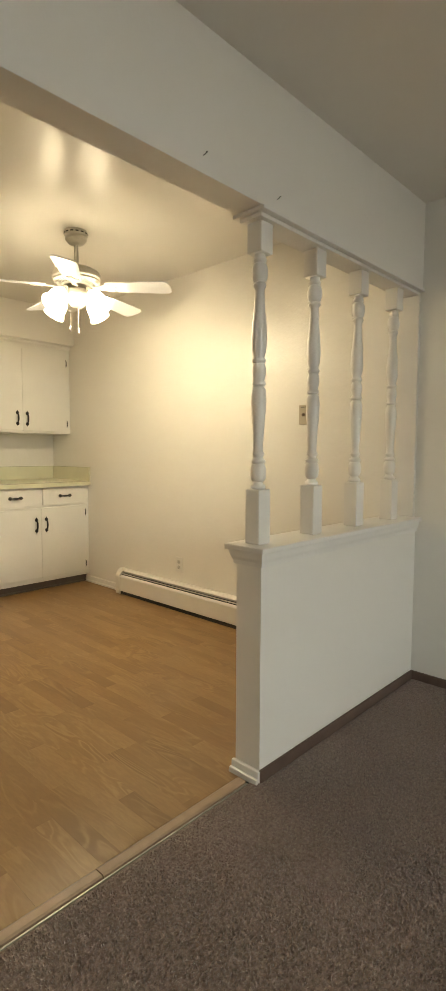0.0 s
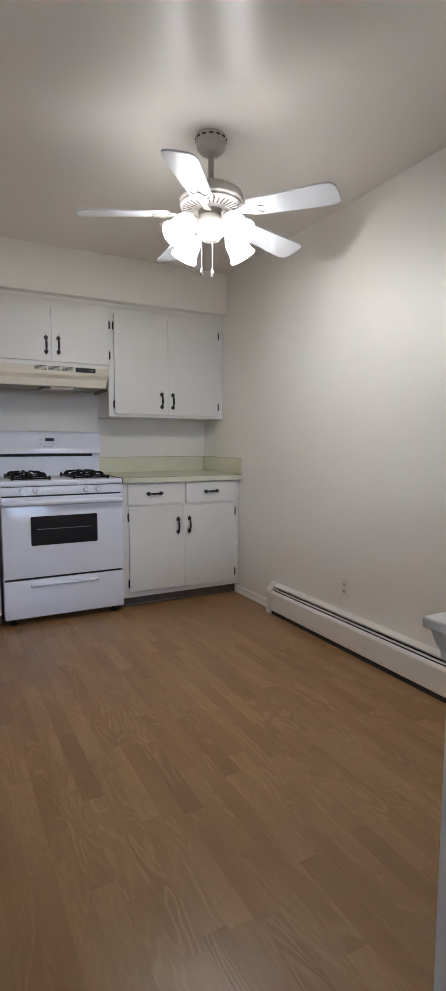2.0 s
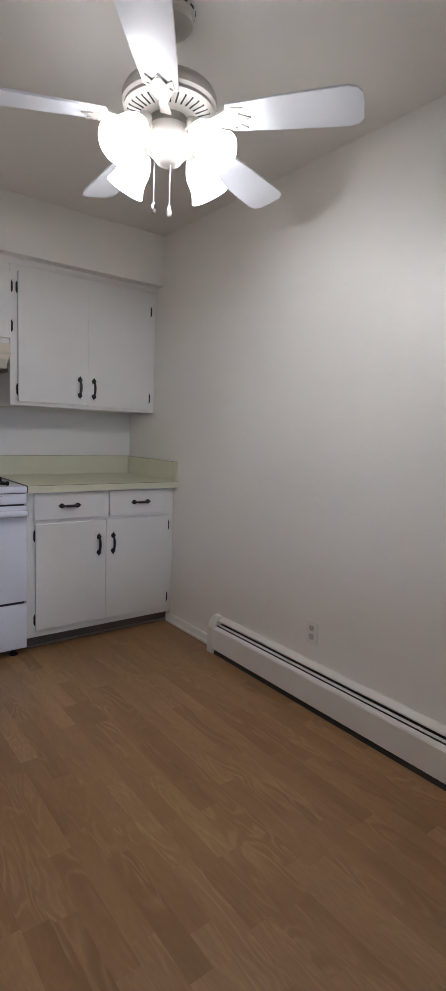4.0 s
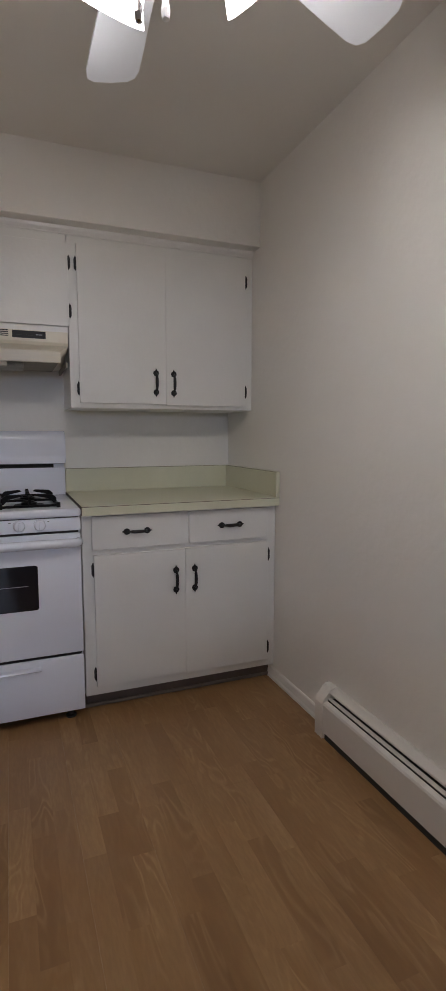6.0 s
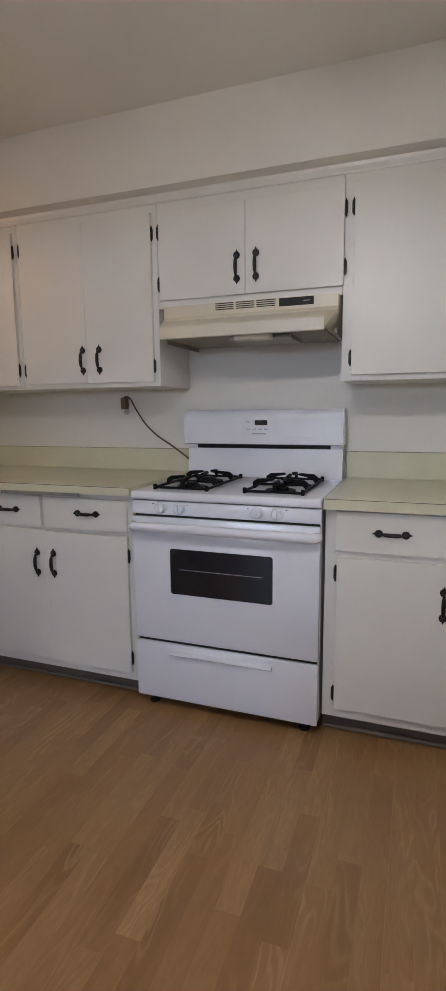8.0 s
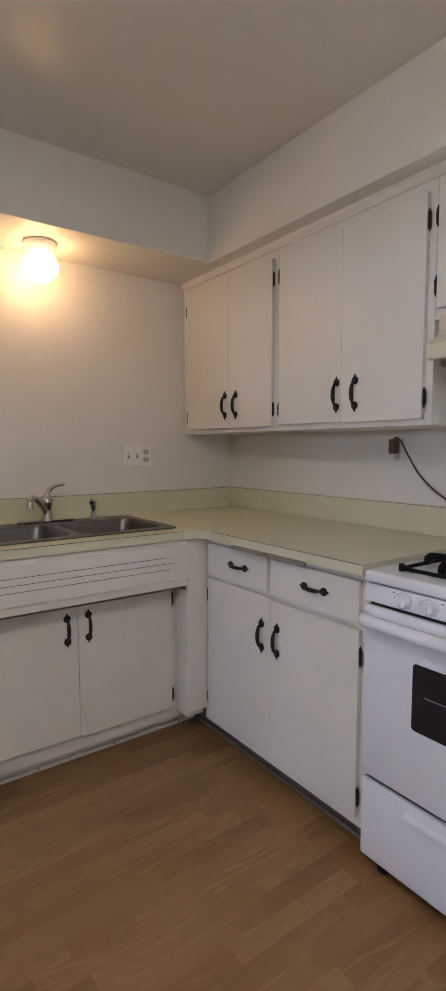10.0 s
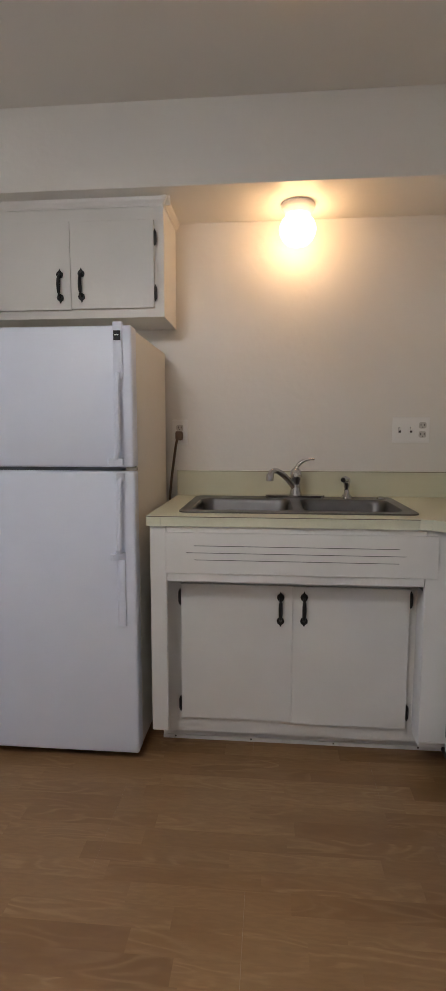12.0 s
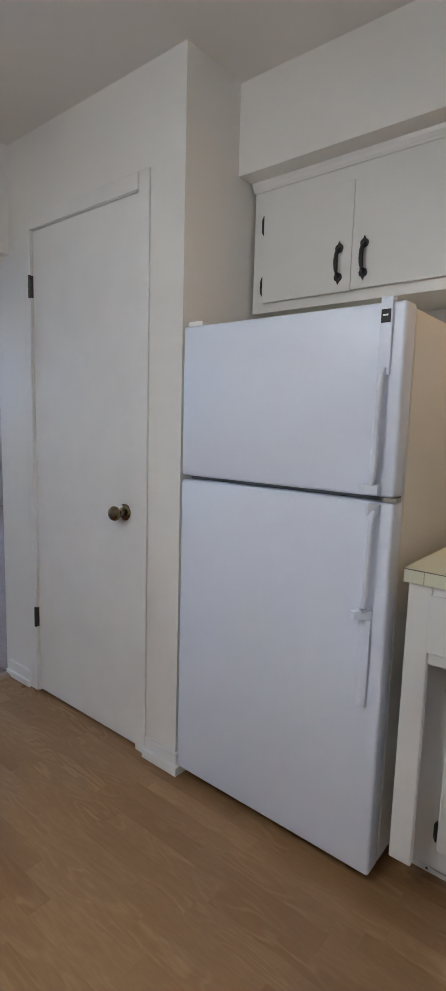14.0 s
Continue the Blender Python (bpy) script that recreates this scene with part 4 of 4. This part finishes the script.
# ---- refrigerator ----
fridge = r = thing("refrigerator", (-2.83, -2.075, 0), "white top-freezer refrigerator with textured doors standing in the alcove", "refrigerator")
FY0, FY1 = -2.440, -1.705
part("body", boxes((-3.12, -2.596, FY0 + 0.006, FY1 - 0.004, 0.03, 1.565), bevel=0.006), M["fridge_side"], r)
part("gasket", boxes((-2.5955, -2.5865, FY0 + 0.012, FY1 - 0.012, 0.05, 1.56)), M["gasket"], r, "grey door gasket")
part("base_grille", boxes((-2.592, -2.560, FY0 + 0.02, FY1 - 0.02, 0.012, 0.0495)), M["gap"], r)
doors = {}
for nm, z0, z1 in (("freezer_door", 1.092, 1.572), ("fridge_door", 0.036, 1.078)):
    bm = bmesh.new()
    box(bm, -2.586, -2.520, FY0, FY1, z0, z1, bevel=0.009, seg=3)
    doors[nm] = part(nm, bm, M["fridge"], r, smooth=40)
part("divider", boxes((-2.6, -2.560, FY0 + 0.01, FY1 - 0.01, 1.0785, 1.0915)), M["gasket"], r, "dark strip between the doors")
hy = FY1 - 0.047
bm = bmesh.new()
box(bm, -2.5195, -2.510, hy - 0.016, hy + 0.016, 1.395, 1.578, bevel=0.003)
box(bm, -2.535, -2.512, hy - 0.016, hy + 0.016, 1.572, 1.582, bevel=0.002)
tube(bm, curve_points([(-2.512, hy, 1.41), (-2.498, hy, 1.385), (-2.490, hy, 1.34), (-2.490, hy, 1.18), (-2.494, hy - 0.006, 1.135), (-2.500, hy - 0.012, 1.115)], 4), 0.0095, 8)
prism(bm, [(-2.5195, hy - 0.010), (-2.5195, hy + 0.012), (-2.500, hy + 0.010), (-2.478, hy - 0.028), (-2.482, hy - 0.036)], "z", 1.100, 1.124)
part("handle", bm, M["fridge"], doors["freezer_door"], "long white plastic handle", smooth=40)
bm = bmesh.new()
prism(bm, [(-2.5195, hy - 0.012), (-2.5195, hy + 0.014), (-2.505, hy + 0.012), (-2.488, hy - 0.006), (-2.490, hy - 0.014)], "z", 1.045, 1.074)
tube(bm, curve_points([(-2.505, hy + 0.004, 1.055), (-2.495, hy, 1.035), (-2.489, hy, 0.98), (-2.489, hy - 0.002, 0.83), (-2.494, hy - 0.006, 0.80), (-2.51, hy - 0.006, 0.785)], 4), 0.0095, 8)
prism(bm, [(-2.5195, hy - 0.014), (-2.5195, hy + 0.012), (-2.500, hy + 0.006), (-2.480, hy - 0.022), (-2.484, hy - 0.034)], "z", 0.770, 0.792)
box(bm, -2.5195, -2.5065, hy - 0.017, hy + 0.012, 0.525, 0.769, bevel=0.003)
part("handle", bm, M["fridge"], doors["fridge_door"], "long white plastic handle", smooth=40)
part("badge", boxes((-2.5098, -2.5085, hy - 0.012, hy + 0.012, 1.520, 1.552)), M["black"], doors["freezer_door"], "small black badge")
part("badge_mark", boxes((-2.5084, -2.5078, hy - 0.008, hy + 0.006, 1.536, 1.540)), M["plastic"], doors["freezer_door"])
part("hinge_cap", boxes((-2.60, -2.53, FY0 + 0.01, FY0 + 0.07, 1.5725, 1.588), bevel=0.004), M["plastic"], r)
part("centre_hinge", boxes((-2.56, -2.528, FY1 - 0.03, FY1 + 0.004, 1.0795, 1.0905)), M["metal"], r, "metal centre hinge")
for fx, fy in ((-2.66, FY0 + 0.05), (-2.66, FY1 - 0.09), (-3.10, FY0 + 0.05), (-3.10, FY1 - 0.09)):
    part("foot", boxes((fx, fx + 0.04, fy, fy + 0.04, 0.0, 0.0295)), M["black"], r)

# ---- baseboard heater ----
h = thing("baseboard_heater", (0.0, -1.93, 0), "long cream enamelled hydronic baseboard heater along the wall", "heater")
HY0, HY1 = -2.748, -1.110
bm = bmesh.new()
prism(bm, [(XR - 0.0005, 0.203), (XR - 0.0005, 0.04), (XR - 0.004, 0.04), (XR - 0.004, 0.196), (0.006, 0.188), (0.002, 0.182), (0.002, 0.188), (XR - 0.012, 0.203)], "y", HY0 + 0.05, HY1 - 0.05)
part("back_panel", bm, M["heater"], h)
bm = bmesh.new()
prism(bm, [(-0.010, 0.158), (-0.024, 0.150), (-0.028, 0.142), (-0.028, 0.030), (-0.020, 0.024), (-0.020, 0.028), (-0.0245, 0.032), (-0.0245, 0.141), (-0.022, 0.147), (-0.010, 0.154)], "y", HY0 + 0.05, HY1 - 0.05)
part("front_panel", bm, M["heater"], h)
part("damper", boxes((-0.010, 0.006, HY0 + 0.06, HY1 - 0.06, 0.1655, 0.1685)), M["heater"], h)
# Dark filler so that the slot and floor gap look shaded.
part("inner_dark_block", boxes((-0.0215, XR - 0.006, HY0 + 0.06, HY1 - 0.06, 0.0, 0.140), (-0.008, XR - 0.006, HY0 + 0.06, HY1 - 0.06, 0.1405, 0.163)), M["gap"], h, "dark block that stands in for shade inside the heater")
for y0, y1 in ((HY0, HY0 + 0.095), (HY1 - 0.055, HY1)):
    bm = bmesh.new()
    prism(bm, [(XR - 0.0005, 0.0), (-0.031, 0.0), (-0.032, 0.146), (-0.026, 0.160), (0.004, 0.196), (0.012, 0.206), (XR - 0.0005, 0.206)], "y", y0, y1)
    bmesh.ops.bevel(bm, geom=list(bm.edges), offset=0.002, segments=1, affect="EDGES")
    part("end_cap", bm, M["heater"], h, "heater end cap")

# ---- outlets and switches ----


def outlet(at, turn, label, mat=None, with_lower=True):
    """A duplex outlet, plate facing -y in its own frame."""
    o = thing("wall_outlet", at, label, "outlet", "wall outlets")
    rot = turn
    def put(name, bm, mt, lab=""):
        bmesh.ops.transform(bm, matrix=Matrix.Translation(at) @ rot, verts=bm.verts)
        return part(name, bm, mt, o, lab)
    put("cover_plate", box(bmesh.new(), -0.035, 0.035, -0.006, -0.0005, -0.057, 0.057, bevel=0.003), mat or M["plastic"])
    for z in (0.020, -0.020):
        bm = bmesh.new()
        prism(bm, rounded(-0.016, 0.016, z - 0.014, z + 0.014, 0.009, 4), "y", -0.008, -0.0062)
        put("receptacle", bm, M["receptacle"])
        put("slot", boxes((-0.008, -0.0055, -0.0086, -0.0081, z - 0.003, z + 0.006), (0.0055, 0.008, -0.0086, -0.0081, z - 0.002, z + 0.006), (-0.002, 0.002, -0.0086, -0.0081, z - 0.010, z - 0.006)), M["gap"])
    return o


TO_WEST = Matrix.Rotation(radians(-90), 4, "Z")
outlet((XR, -1.835, 0.335), TO_WEST, "ivory duplex wall outlet above the heater", M["trim"])
outlet((XW, -1.652, 1.215), TO_EAST, "white duplex wall outlet with a black plug beside the refrigerator")
o = outlet((-2.025, 0.0, 1.245), Matrix.Identity(4), "white duplex outlet with a brown plug on the wall", M["trim"])
# switch on the east wall
o = thing("wall_switch", (XR, -2.945, 1.405), "beige wall plate with a small dark dial", "switch")
bm = bmesh.new()
box(bm, XR - 0.007, XR - 0.0005, -2.980, -2.910, 1.340, 1.456, bevel=0.003)
part("cover_plate", bm, M["plate"], o)
bm = bmesh.new()
lathe(bm, [(0.010, 0), (0.010, 0.006), (0.0, 0.007)], (XR - 0.007, -2.945, 1.398), 14, Matrix.Rotation(radians(-90), 4, "Y"))
part("dial", bm, M["cord"], o, "small dark dial")
part("mark", boxes((XR - 0.0076, XR - 0.0071, -2.962, -2.928, 1.441, 1.445)), M["gap"], o)
# triple plate above the worktop
o = thing("switch_plate", (XW, -0.615, 1.225), "white triple wall plate with two toggles and an outlet", "switch")
bm = bmesh.new()
box(bm, XW + 0.0005, XW + 0.006, -0.697, -0.535, 1.168, 1.282, bevel=0.003)
part("cover_plate", bm, M["plastic"], o)
for sy in (-0.665, -0.616):
    bm = boxes((XW + 0.0062, XW + 0.0068, sy - 0.005, sy + 0.005, 1.213, 1.237))
    part("slot", bm, M["gap"], o)
    bm = bmesh.new()
    prism(bm, [(XW + 0.0069, 1.222), (XW + 0.018, 1.231), (XW + 0.018, 1.237), (XW + 0.0069, 1.234)], "y", sy - 0.0035, sy + 0.0035)
    part("toggle", bm, M["plastic"], o)
for z in (1.245, 1.205):
    bm = bmesh.new()
    prism(bm, rounded(-0.583, -0.551, z - 0.014, z + 0.014, 0.009, 4), "x", XW + 0.0062, XW + 0.008)
    part("receptacle", bm, M["receptacle"], o)
    part("slot", boxes((XW + 0.0081, XW + 0.0086, -0.576, -0.573, z - 0.003, z + 0.006), (XW + 0.0081, XW + 0.0086, -0.561, -0.558, z - 0.002, z + 0.006),
                       (XW + 0.0081, XW + 0.0086, -0.569, -0.565, z - 0.010, z - 0.006)), M["gap"], o)
# cords
bm = bmesh.new()
box(bm, -2.040, -2.010, -0.045, -0.009, 1.240, 1.300, bevel=0.005)
plug_bm = bm
bm = bmesh.new()
tube(bm, curve_points([(-2.025, -0.040, 1.288), (-2.010, -0.045, 1.303), (-1.985, -0.042, 1.295), (-1.955, -0.035, 1.24), (-1.905, -0.030, 1.165), (-1.84, -0.028, 1.105), (-1.76, -0.027, 1.055), (-1.68, -0.026, 1.000), (-1.652, -0.026, 0.975)], 6), 0.0042, 8)
cord = part("power_cord", bm, M["cord"], gas_range, "brown power cord", 60)
part("plug", plug_bm, M["socket"], cord, "brown plug")
bm = bmesh.new()
box(bm, XW + 0.0092, XW + 0.045, -1.668, -1.636, 1.178, 1.220, bevel=0.008)
plug_bm = bm
bm = bmesh.new()
tube(bm, curve_points([(XW + 0.04, -1.655, 1.19), (XW + 0.052, -1.662, 1.16), (XW + 0.045, -1.675, 1.08), (XW + 0.035, -1.690, 0.98), (XW + 0.03, -1.698, 0.88), (XW + 0.02, -1.70, 0.6), (XW + 0.02, -1.70, 0.1)], 6), 0.006, 8)
cord = part("power_cord", bm, M["cord"], fridge, "dark brown power cord", 60)
part("plug", plug_bm, M["socket"], cord, "dark brown plug")

# ---- ceiling fan ----
FX, FY = -0.895, -2.005
fan = thing("ceiling_fan", (FX, FY, H), "white five-blade ceiling fan with four lit frosted glass shades", "ceiling fan")
bm = bmesh.new()
lathe(bm, [(0.0, 2.4295), (0.062, 2.4295), (0.066, 2.42), (0.066, 2.405), (0.058, 2.398), (0.060, 2.380), (0.045, 2.362), (0.026, 2.352), (0.0, 2.35)], (FX, FY, 0), 32)
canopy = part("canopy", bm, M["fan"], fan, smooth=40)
vs = bmesh.new()
for k in range(14):
    a = 2 * math.pi * k / 14
    box(vs, -0.008, 0.008, 0.0652, 0.0672, 2.409, 2.415)
    bmesh.ops.transform(vs, matrix=Matrix.Translation((FX, FY, 0)) @ Matrix.Rotation(a, 4, "Z"), verts=list(vs.verts)[-8:])
part("vent", vs, M["gap"], canopy)
bm = bmesh.new()
lathe(bm, [(0.0125, 2.22), (0.0125, 2.36)], (FX, FY, 0), 16)
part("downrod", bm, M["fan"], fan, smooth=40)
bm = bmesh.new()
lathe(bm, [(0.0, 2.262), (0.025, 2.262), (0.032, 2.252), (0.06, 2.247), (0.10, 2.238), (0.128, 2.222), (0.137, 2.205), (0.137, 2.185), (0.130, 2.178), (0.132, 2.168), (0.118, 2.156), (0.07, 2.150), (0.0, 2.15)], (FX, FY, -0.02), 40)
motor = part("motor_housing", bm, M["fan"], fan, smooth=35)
slots = bmesh.new()
for k in range(36):
    a = 2 * math.pi * k / 36
    box(slots, 0.085, 0.122, -0.0022, 0.0022, 2.1545, 2.1565)
    vv = list(slots.verts)[-8:]
    for v in vv:
        v.co.z += (v.co.x - 0.085) * 0.16 - 0.004
    bmesh.ops.transform(slots, matrix=Matrix.Translation((FX, FY, -0.02)) @ Matrix.Rotation(a, 4, "Z"), verts=vv)
part("vent", slots, M["gap"], motor)
bm = bmesh.new()
lathe(bm, [(0.055, 2.1495), (0.055, 2.125), (0.0, 2.124)], (FX, FY, -0.02), 24)
part("rotor", bm, M["metal"], fan, "dark metal rotor under the motor", smooth=40)
bm = bmesh.new()
lathe(bm, [(0.0, 2.1235), (0.060, 2.1235), (0.070, 2.112), (0.072, 2.085), (0.062, 2.062), (0.044, 2.045), (0.034, 2.030), (0.018, 2.022), (0.0, 2.020)], (FX, FY, -0.02), 32)
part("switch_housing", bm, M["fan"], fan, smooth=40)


def blade_mesh():
    bm = bmesh.new()
    pts = [(0.185, -0.046), (0.30, -0.055), (0.45, -0.063), (0.515, -0.065), (0.541, -0.059), (0.553, -0.042), (0.556, 0.0), (0.553, 0.042), (0.541, 0.059), (0.515, 0.065), (0.45, 0.063), (0.30, 0.055), (0.185, 0.046), (0.172, 0.0)]
    prism(bm, pts, "z", -0.003, 0.003)
    return mesh_of("blade", bm, M["blade"])


def arm_mesh():
    bm = bmesh.new()
    prism(bm, [(0.07, -0.016), (0.13, -0.012), (0.165, -0.026), (0.20, -0.040), (0.235, -0.036), (0.215, -0.018), (0.25, 0.0), (0.215, 0.018), (0.235, 0.036), (0.20, 0.040), (0.165, 0.026), (0.13, 0.012), (0.07, 0.016)], "z", -0.0085, -0.0035)
    for x, y in ((0.20, -0.03), (0.20, 0.03), (0.235, 0.0)):
        lathe(bm, [(0.005, -0.011), (0.005, -0.0084)], (x, y, 0), 8)
    return mesh_of("blade_arm", bm, M["fan"])


BLADE, ARM = blade_mesh(), arm_mesh()
for k in range(5):
    m = Matrix.Rotation(radians(16 + 72 * k), 4, "Z") @ Matrix.Rotation(radians(2.8), 4, "Y") @ Matrix.Rotation(radians(-12), 4, "X")
    b = placed("blade", BLADE, fan, (FX, FY, 2.120), m, "long white fan blade")
    placed("blade_arm", ARM, fan, (FX, FY, 2.120), m, "white metal blade arm")


def scallop(a, z):
    return 1.0 + 0.025 * max(0.0, min(1.0, (z - 0.05) / 0.08)) * math.cos(4 * a)


SHADE = [(0.0177, 0.0000), (0.0241, 0.0038), (0.0337, 0.0170), (0.0433, 0.0378), (0.0481, 0.0587), (0.0481, 0.0776), (0.0513, 0.0965), (0.0593, 0.1154), (0.0618, 0.1211),
         (0.0593, 0.1201), (0.0490, 0.0965), (0.0457, 0.0776), (0.0457, 0.0587), (0.0401, 0.0378), (0.0305, 0.0170), (0.0000, 0.0076)]
for k in range(4):
    a = radians(14 + 90 * k)
    m = Matrix.Rotation(a, 4, "Z") @ Matrix.Translation((0.108, 0, 0)) @ Matrix.Rotation(radians(180 - 42), 4, "Y")
    bm = bmesh.new()
    tube(bm, [(FX + 0.03 * math.cos(a), FY + 0.03 * math.sin(a), 2.070), (FX + 0.080 * math.cos(a), FY + 0.080 * math.sin(a), 2.083)], 0.009, 8)
    lathe(bm, [(0.0, -0.035), (0.014, -0.035), (0.020, -0.02), (0.026, 0.0), (0.026, 0.012), (0.0, 0.014)], (FX, FY, 2.075), 16, m)
    part("lamp_holder", bm, M["fan"], fan, smooth=40)
    bm = bmesh.new()
    lathe(bm, SHADE, (FX, FY, 2.075), 28, m, wobble=scallop)
    part("shade", bm, M["shade_glow"], fan, "lit frosted glass bell shade", smooth=60)
    lamp = new("fan_lamp", bpy.data.lights.new("fan_lamp", "POINT"))
    lamp.data.energy, lamp.data.shadow_soft_size, lamp.data.color = FAN_LAMP, 0.028, (1.0, 0.955, 0.93)
    lamp.location = Vector((FX, FY, 2.075)) + m @ Vector((0, 0, 0.088))
for dx, dy, z1, z0 in ((0.0, -0.012, 2.004, 1.892), (-0.035, 0.02, 2.02, 1.90)):
    bm = bmesh.new()
    tube(bm, [(FX + dx, FY + dy, z1), (FX + dx, FY + dy, z0)], 0.0011, 6)
    for q in range(int((z1 - z0) / 0.006)):
        bmesh.ops.create_icosphere(bm, subdivisions=1, radius=0.0021, matrix=Matrix.Translation((FX + dx, FY + dy, z0 + q * 0.006)))
    lathe(bm, [(0.0, z0 - 0.034), (0.006, z0 - 0.032), (0.0075, z0 - 0.020), (0.005, z0 - 0.006), (0.002, z0), (0.0, z0)], (FX + dx, FY + dy, 0), 12)
    part("pull_chain", bm, M["chrome"] if dx else M["plastic"], fan, "beaded pull chain with a small knob")

# ---- globe lamp over the sink ----
g = thing("globe_lamp", (-3.0, -1.135, 2.127), "small lit frosted globe lamp under the soffit above the sink", "lamp")
bm = bmesh.new()
lathe(bm, [(0.0, 2.1275), (0.066, 2.1275), (0.070, 2.118), (0.066, 2.106), (0.054, 2.098), (0.049, 2.086), (0.0, 2.086)], (-3.0, -1.135, 0), 32)
part("lamp_base", bm, M["plastic"], g, "white ceramic lamp base", smooth=40)
bm = bmesh.new()
lathe(bm, [(0.040, 2.0855), (0.046, 2.080), (0.062, 2.065), (0.071, 2.046), (0.074, 2.030), (0.071, 2.012), (0.060, 1.990), (0.044, 1.974), (0.022, 1.966), (0.0, 1.965)], (-3.0, -1.135, 0), 32)
part("globe", bm, M["globe_glow"], g, "lit frosted glass globe", smooth=60)

# ---- laminate floor boards ----
floor = thing("floor", (-1.6, -1.8, 0), "worn honey oak laminate floor in printed three-strip boards", "floor", kind="structure")
rng = random.Random(4)
WIDTH, LENGTH = 0.2001, 1.29
boards = {}
x = -16 * WIDTH
while x < XR:
    y = 0.0 - rng.choice((0.0, 0.43, 0.86))
    top_y = 0.0
    while top_y > -3.57:
        low = max(y - LENGTH if y < 0 and top_y < 0 else min(y, -0.43) if y < 0 else y - LENGTH, -3.578)
        x0, x1 = max(x, XW), min(x + WIDTH, XR)
        key = (round(x1 - x0, 4), round(top_y - low, 4))
        if key[0] > 0.004 and key[1] > 0.004:
            if key not in boards:
                bm = bmesh.new()
                hw, hl = key[0] / 2, key[1] / 2
                e = 0.00015
                v = [bm.verts.new(p) for p in ((-hw, -hl, -0.008), (hw, -hl, -0.008), (hw, hl, -0.008), (-hw, hl, -0.008),
                                               (-hw + e, -hl + e, 0), (hw - e, -hl + e, 0), (hw - e, hl - e, 0), (-hw + e, hl - e, 0))]
                for q in ((0, 1, 5, 4), (1, 2, 6, 5), (2, 3, 7, 6), (3, 0, 4, 7), (4, 5, 6, 7)):
                    bm.faces.new([v[i] for i in q])
                boards[key] = mesh_of("floor_board", bm, M["laminate"])
            placed("floor_board", boards[key], floor, ((x0 + x1) / 2, (top_y + low) / 2, 0))
        top_y, y = low, low
    x += WIDTH

# ---- carpet pile near the threshold ----


def carpet_pile():
    rs = np.random.RandomState(7)
    step = 0.0078
    gx, gy = np.meshgrid(np.arange(-2.52, 0.02, step), np.arange(-4.62, -3.632, step))
    c = np.stack([gx.ravel(), gy.ravel()], 1) + rs.uniform(-0.5, 0.5, (gx.size, 2)) * step
    n = len(c)
    a = rs.uniform(0, 2 * np.pi, n)
    r = rs.uniform(0.0042, 0.0062, n)
    lean_a = 0.8 + 2.2 * np.sin(c[:, 0] * 5.1 + 1.7 * np.sin(c[:, 1] * 4.3)) + rs.normal(0, 0.8, n)
    lean = rs.uniform(0.0, 0.004, n)
    h = rs.uniform(0.004, 0.009, n)
    v = np.zeros((n, 4, 3))
    for k in range(3):
        v[:, k, 0] = c[:, 0] + r * np.cos(a + 2 * np.pi * k / 3)
        v[:, k, 1] = c[:, 1] + r * np.sin(a + 2 * np.pi * k / 3)
        v[:, k, 2] = 0.003
    v[:, 3, 0], v[:, 3, 1], v[:, 3, 2] = c[:, 0] + lean * np.cos(lean_a), c[:, 1] + lean * np.sin(lean_a), 0.003 + h
    v[:, :, 1] = np.minimum(v[:, :, 1], -3.626)
    inside = (v[:, 3, 0] > -1.205) & (v[:, 3, 1] > YB0 - 0.016)
    v = v[~inside]
    n = len(v)
    base = np.arange(n)[:, None] * 4
    f = np.concatenate([base + np.array(q) for q in ((0, 1, 3), (1, 2, 3), (2, 0, 3))])
    me = bpy.data.meshes.new("carpet_pile")
    me.from_pydata(v.reshape(-1, 3).tolist(), [], f.tolist())
    me.materials.append(M["carpet"])
    return tagged(new("carpet_pile", me), "short twisted taupe brown carpet pile", "carpet", kind="stuff")


carpet_pile()
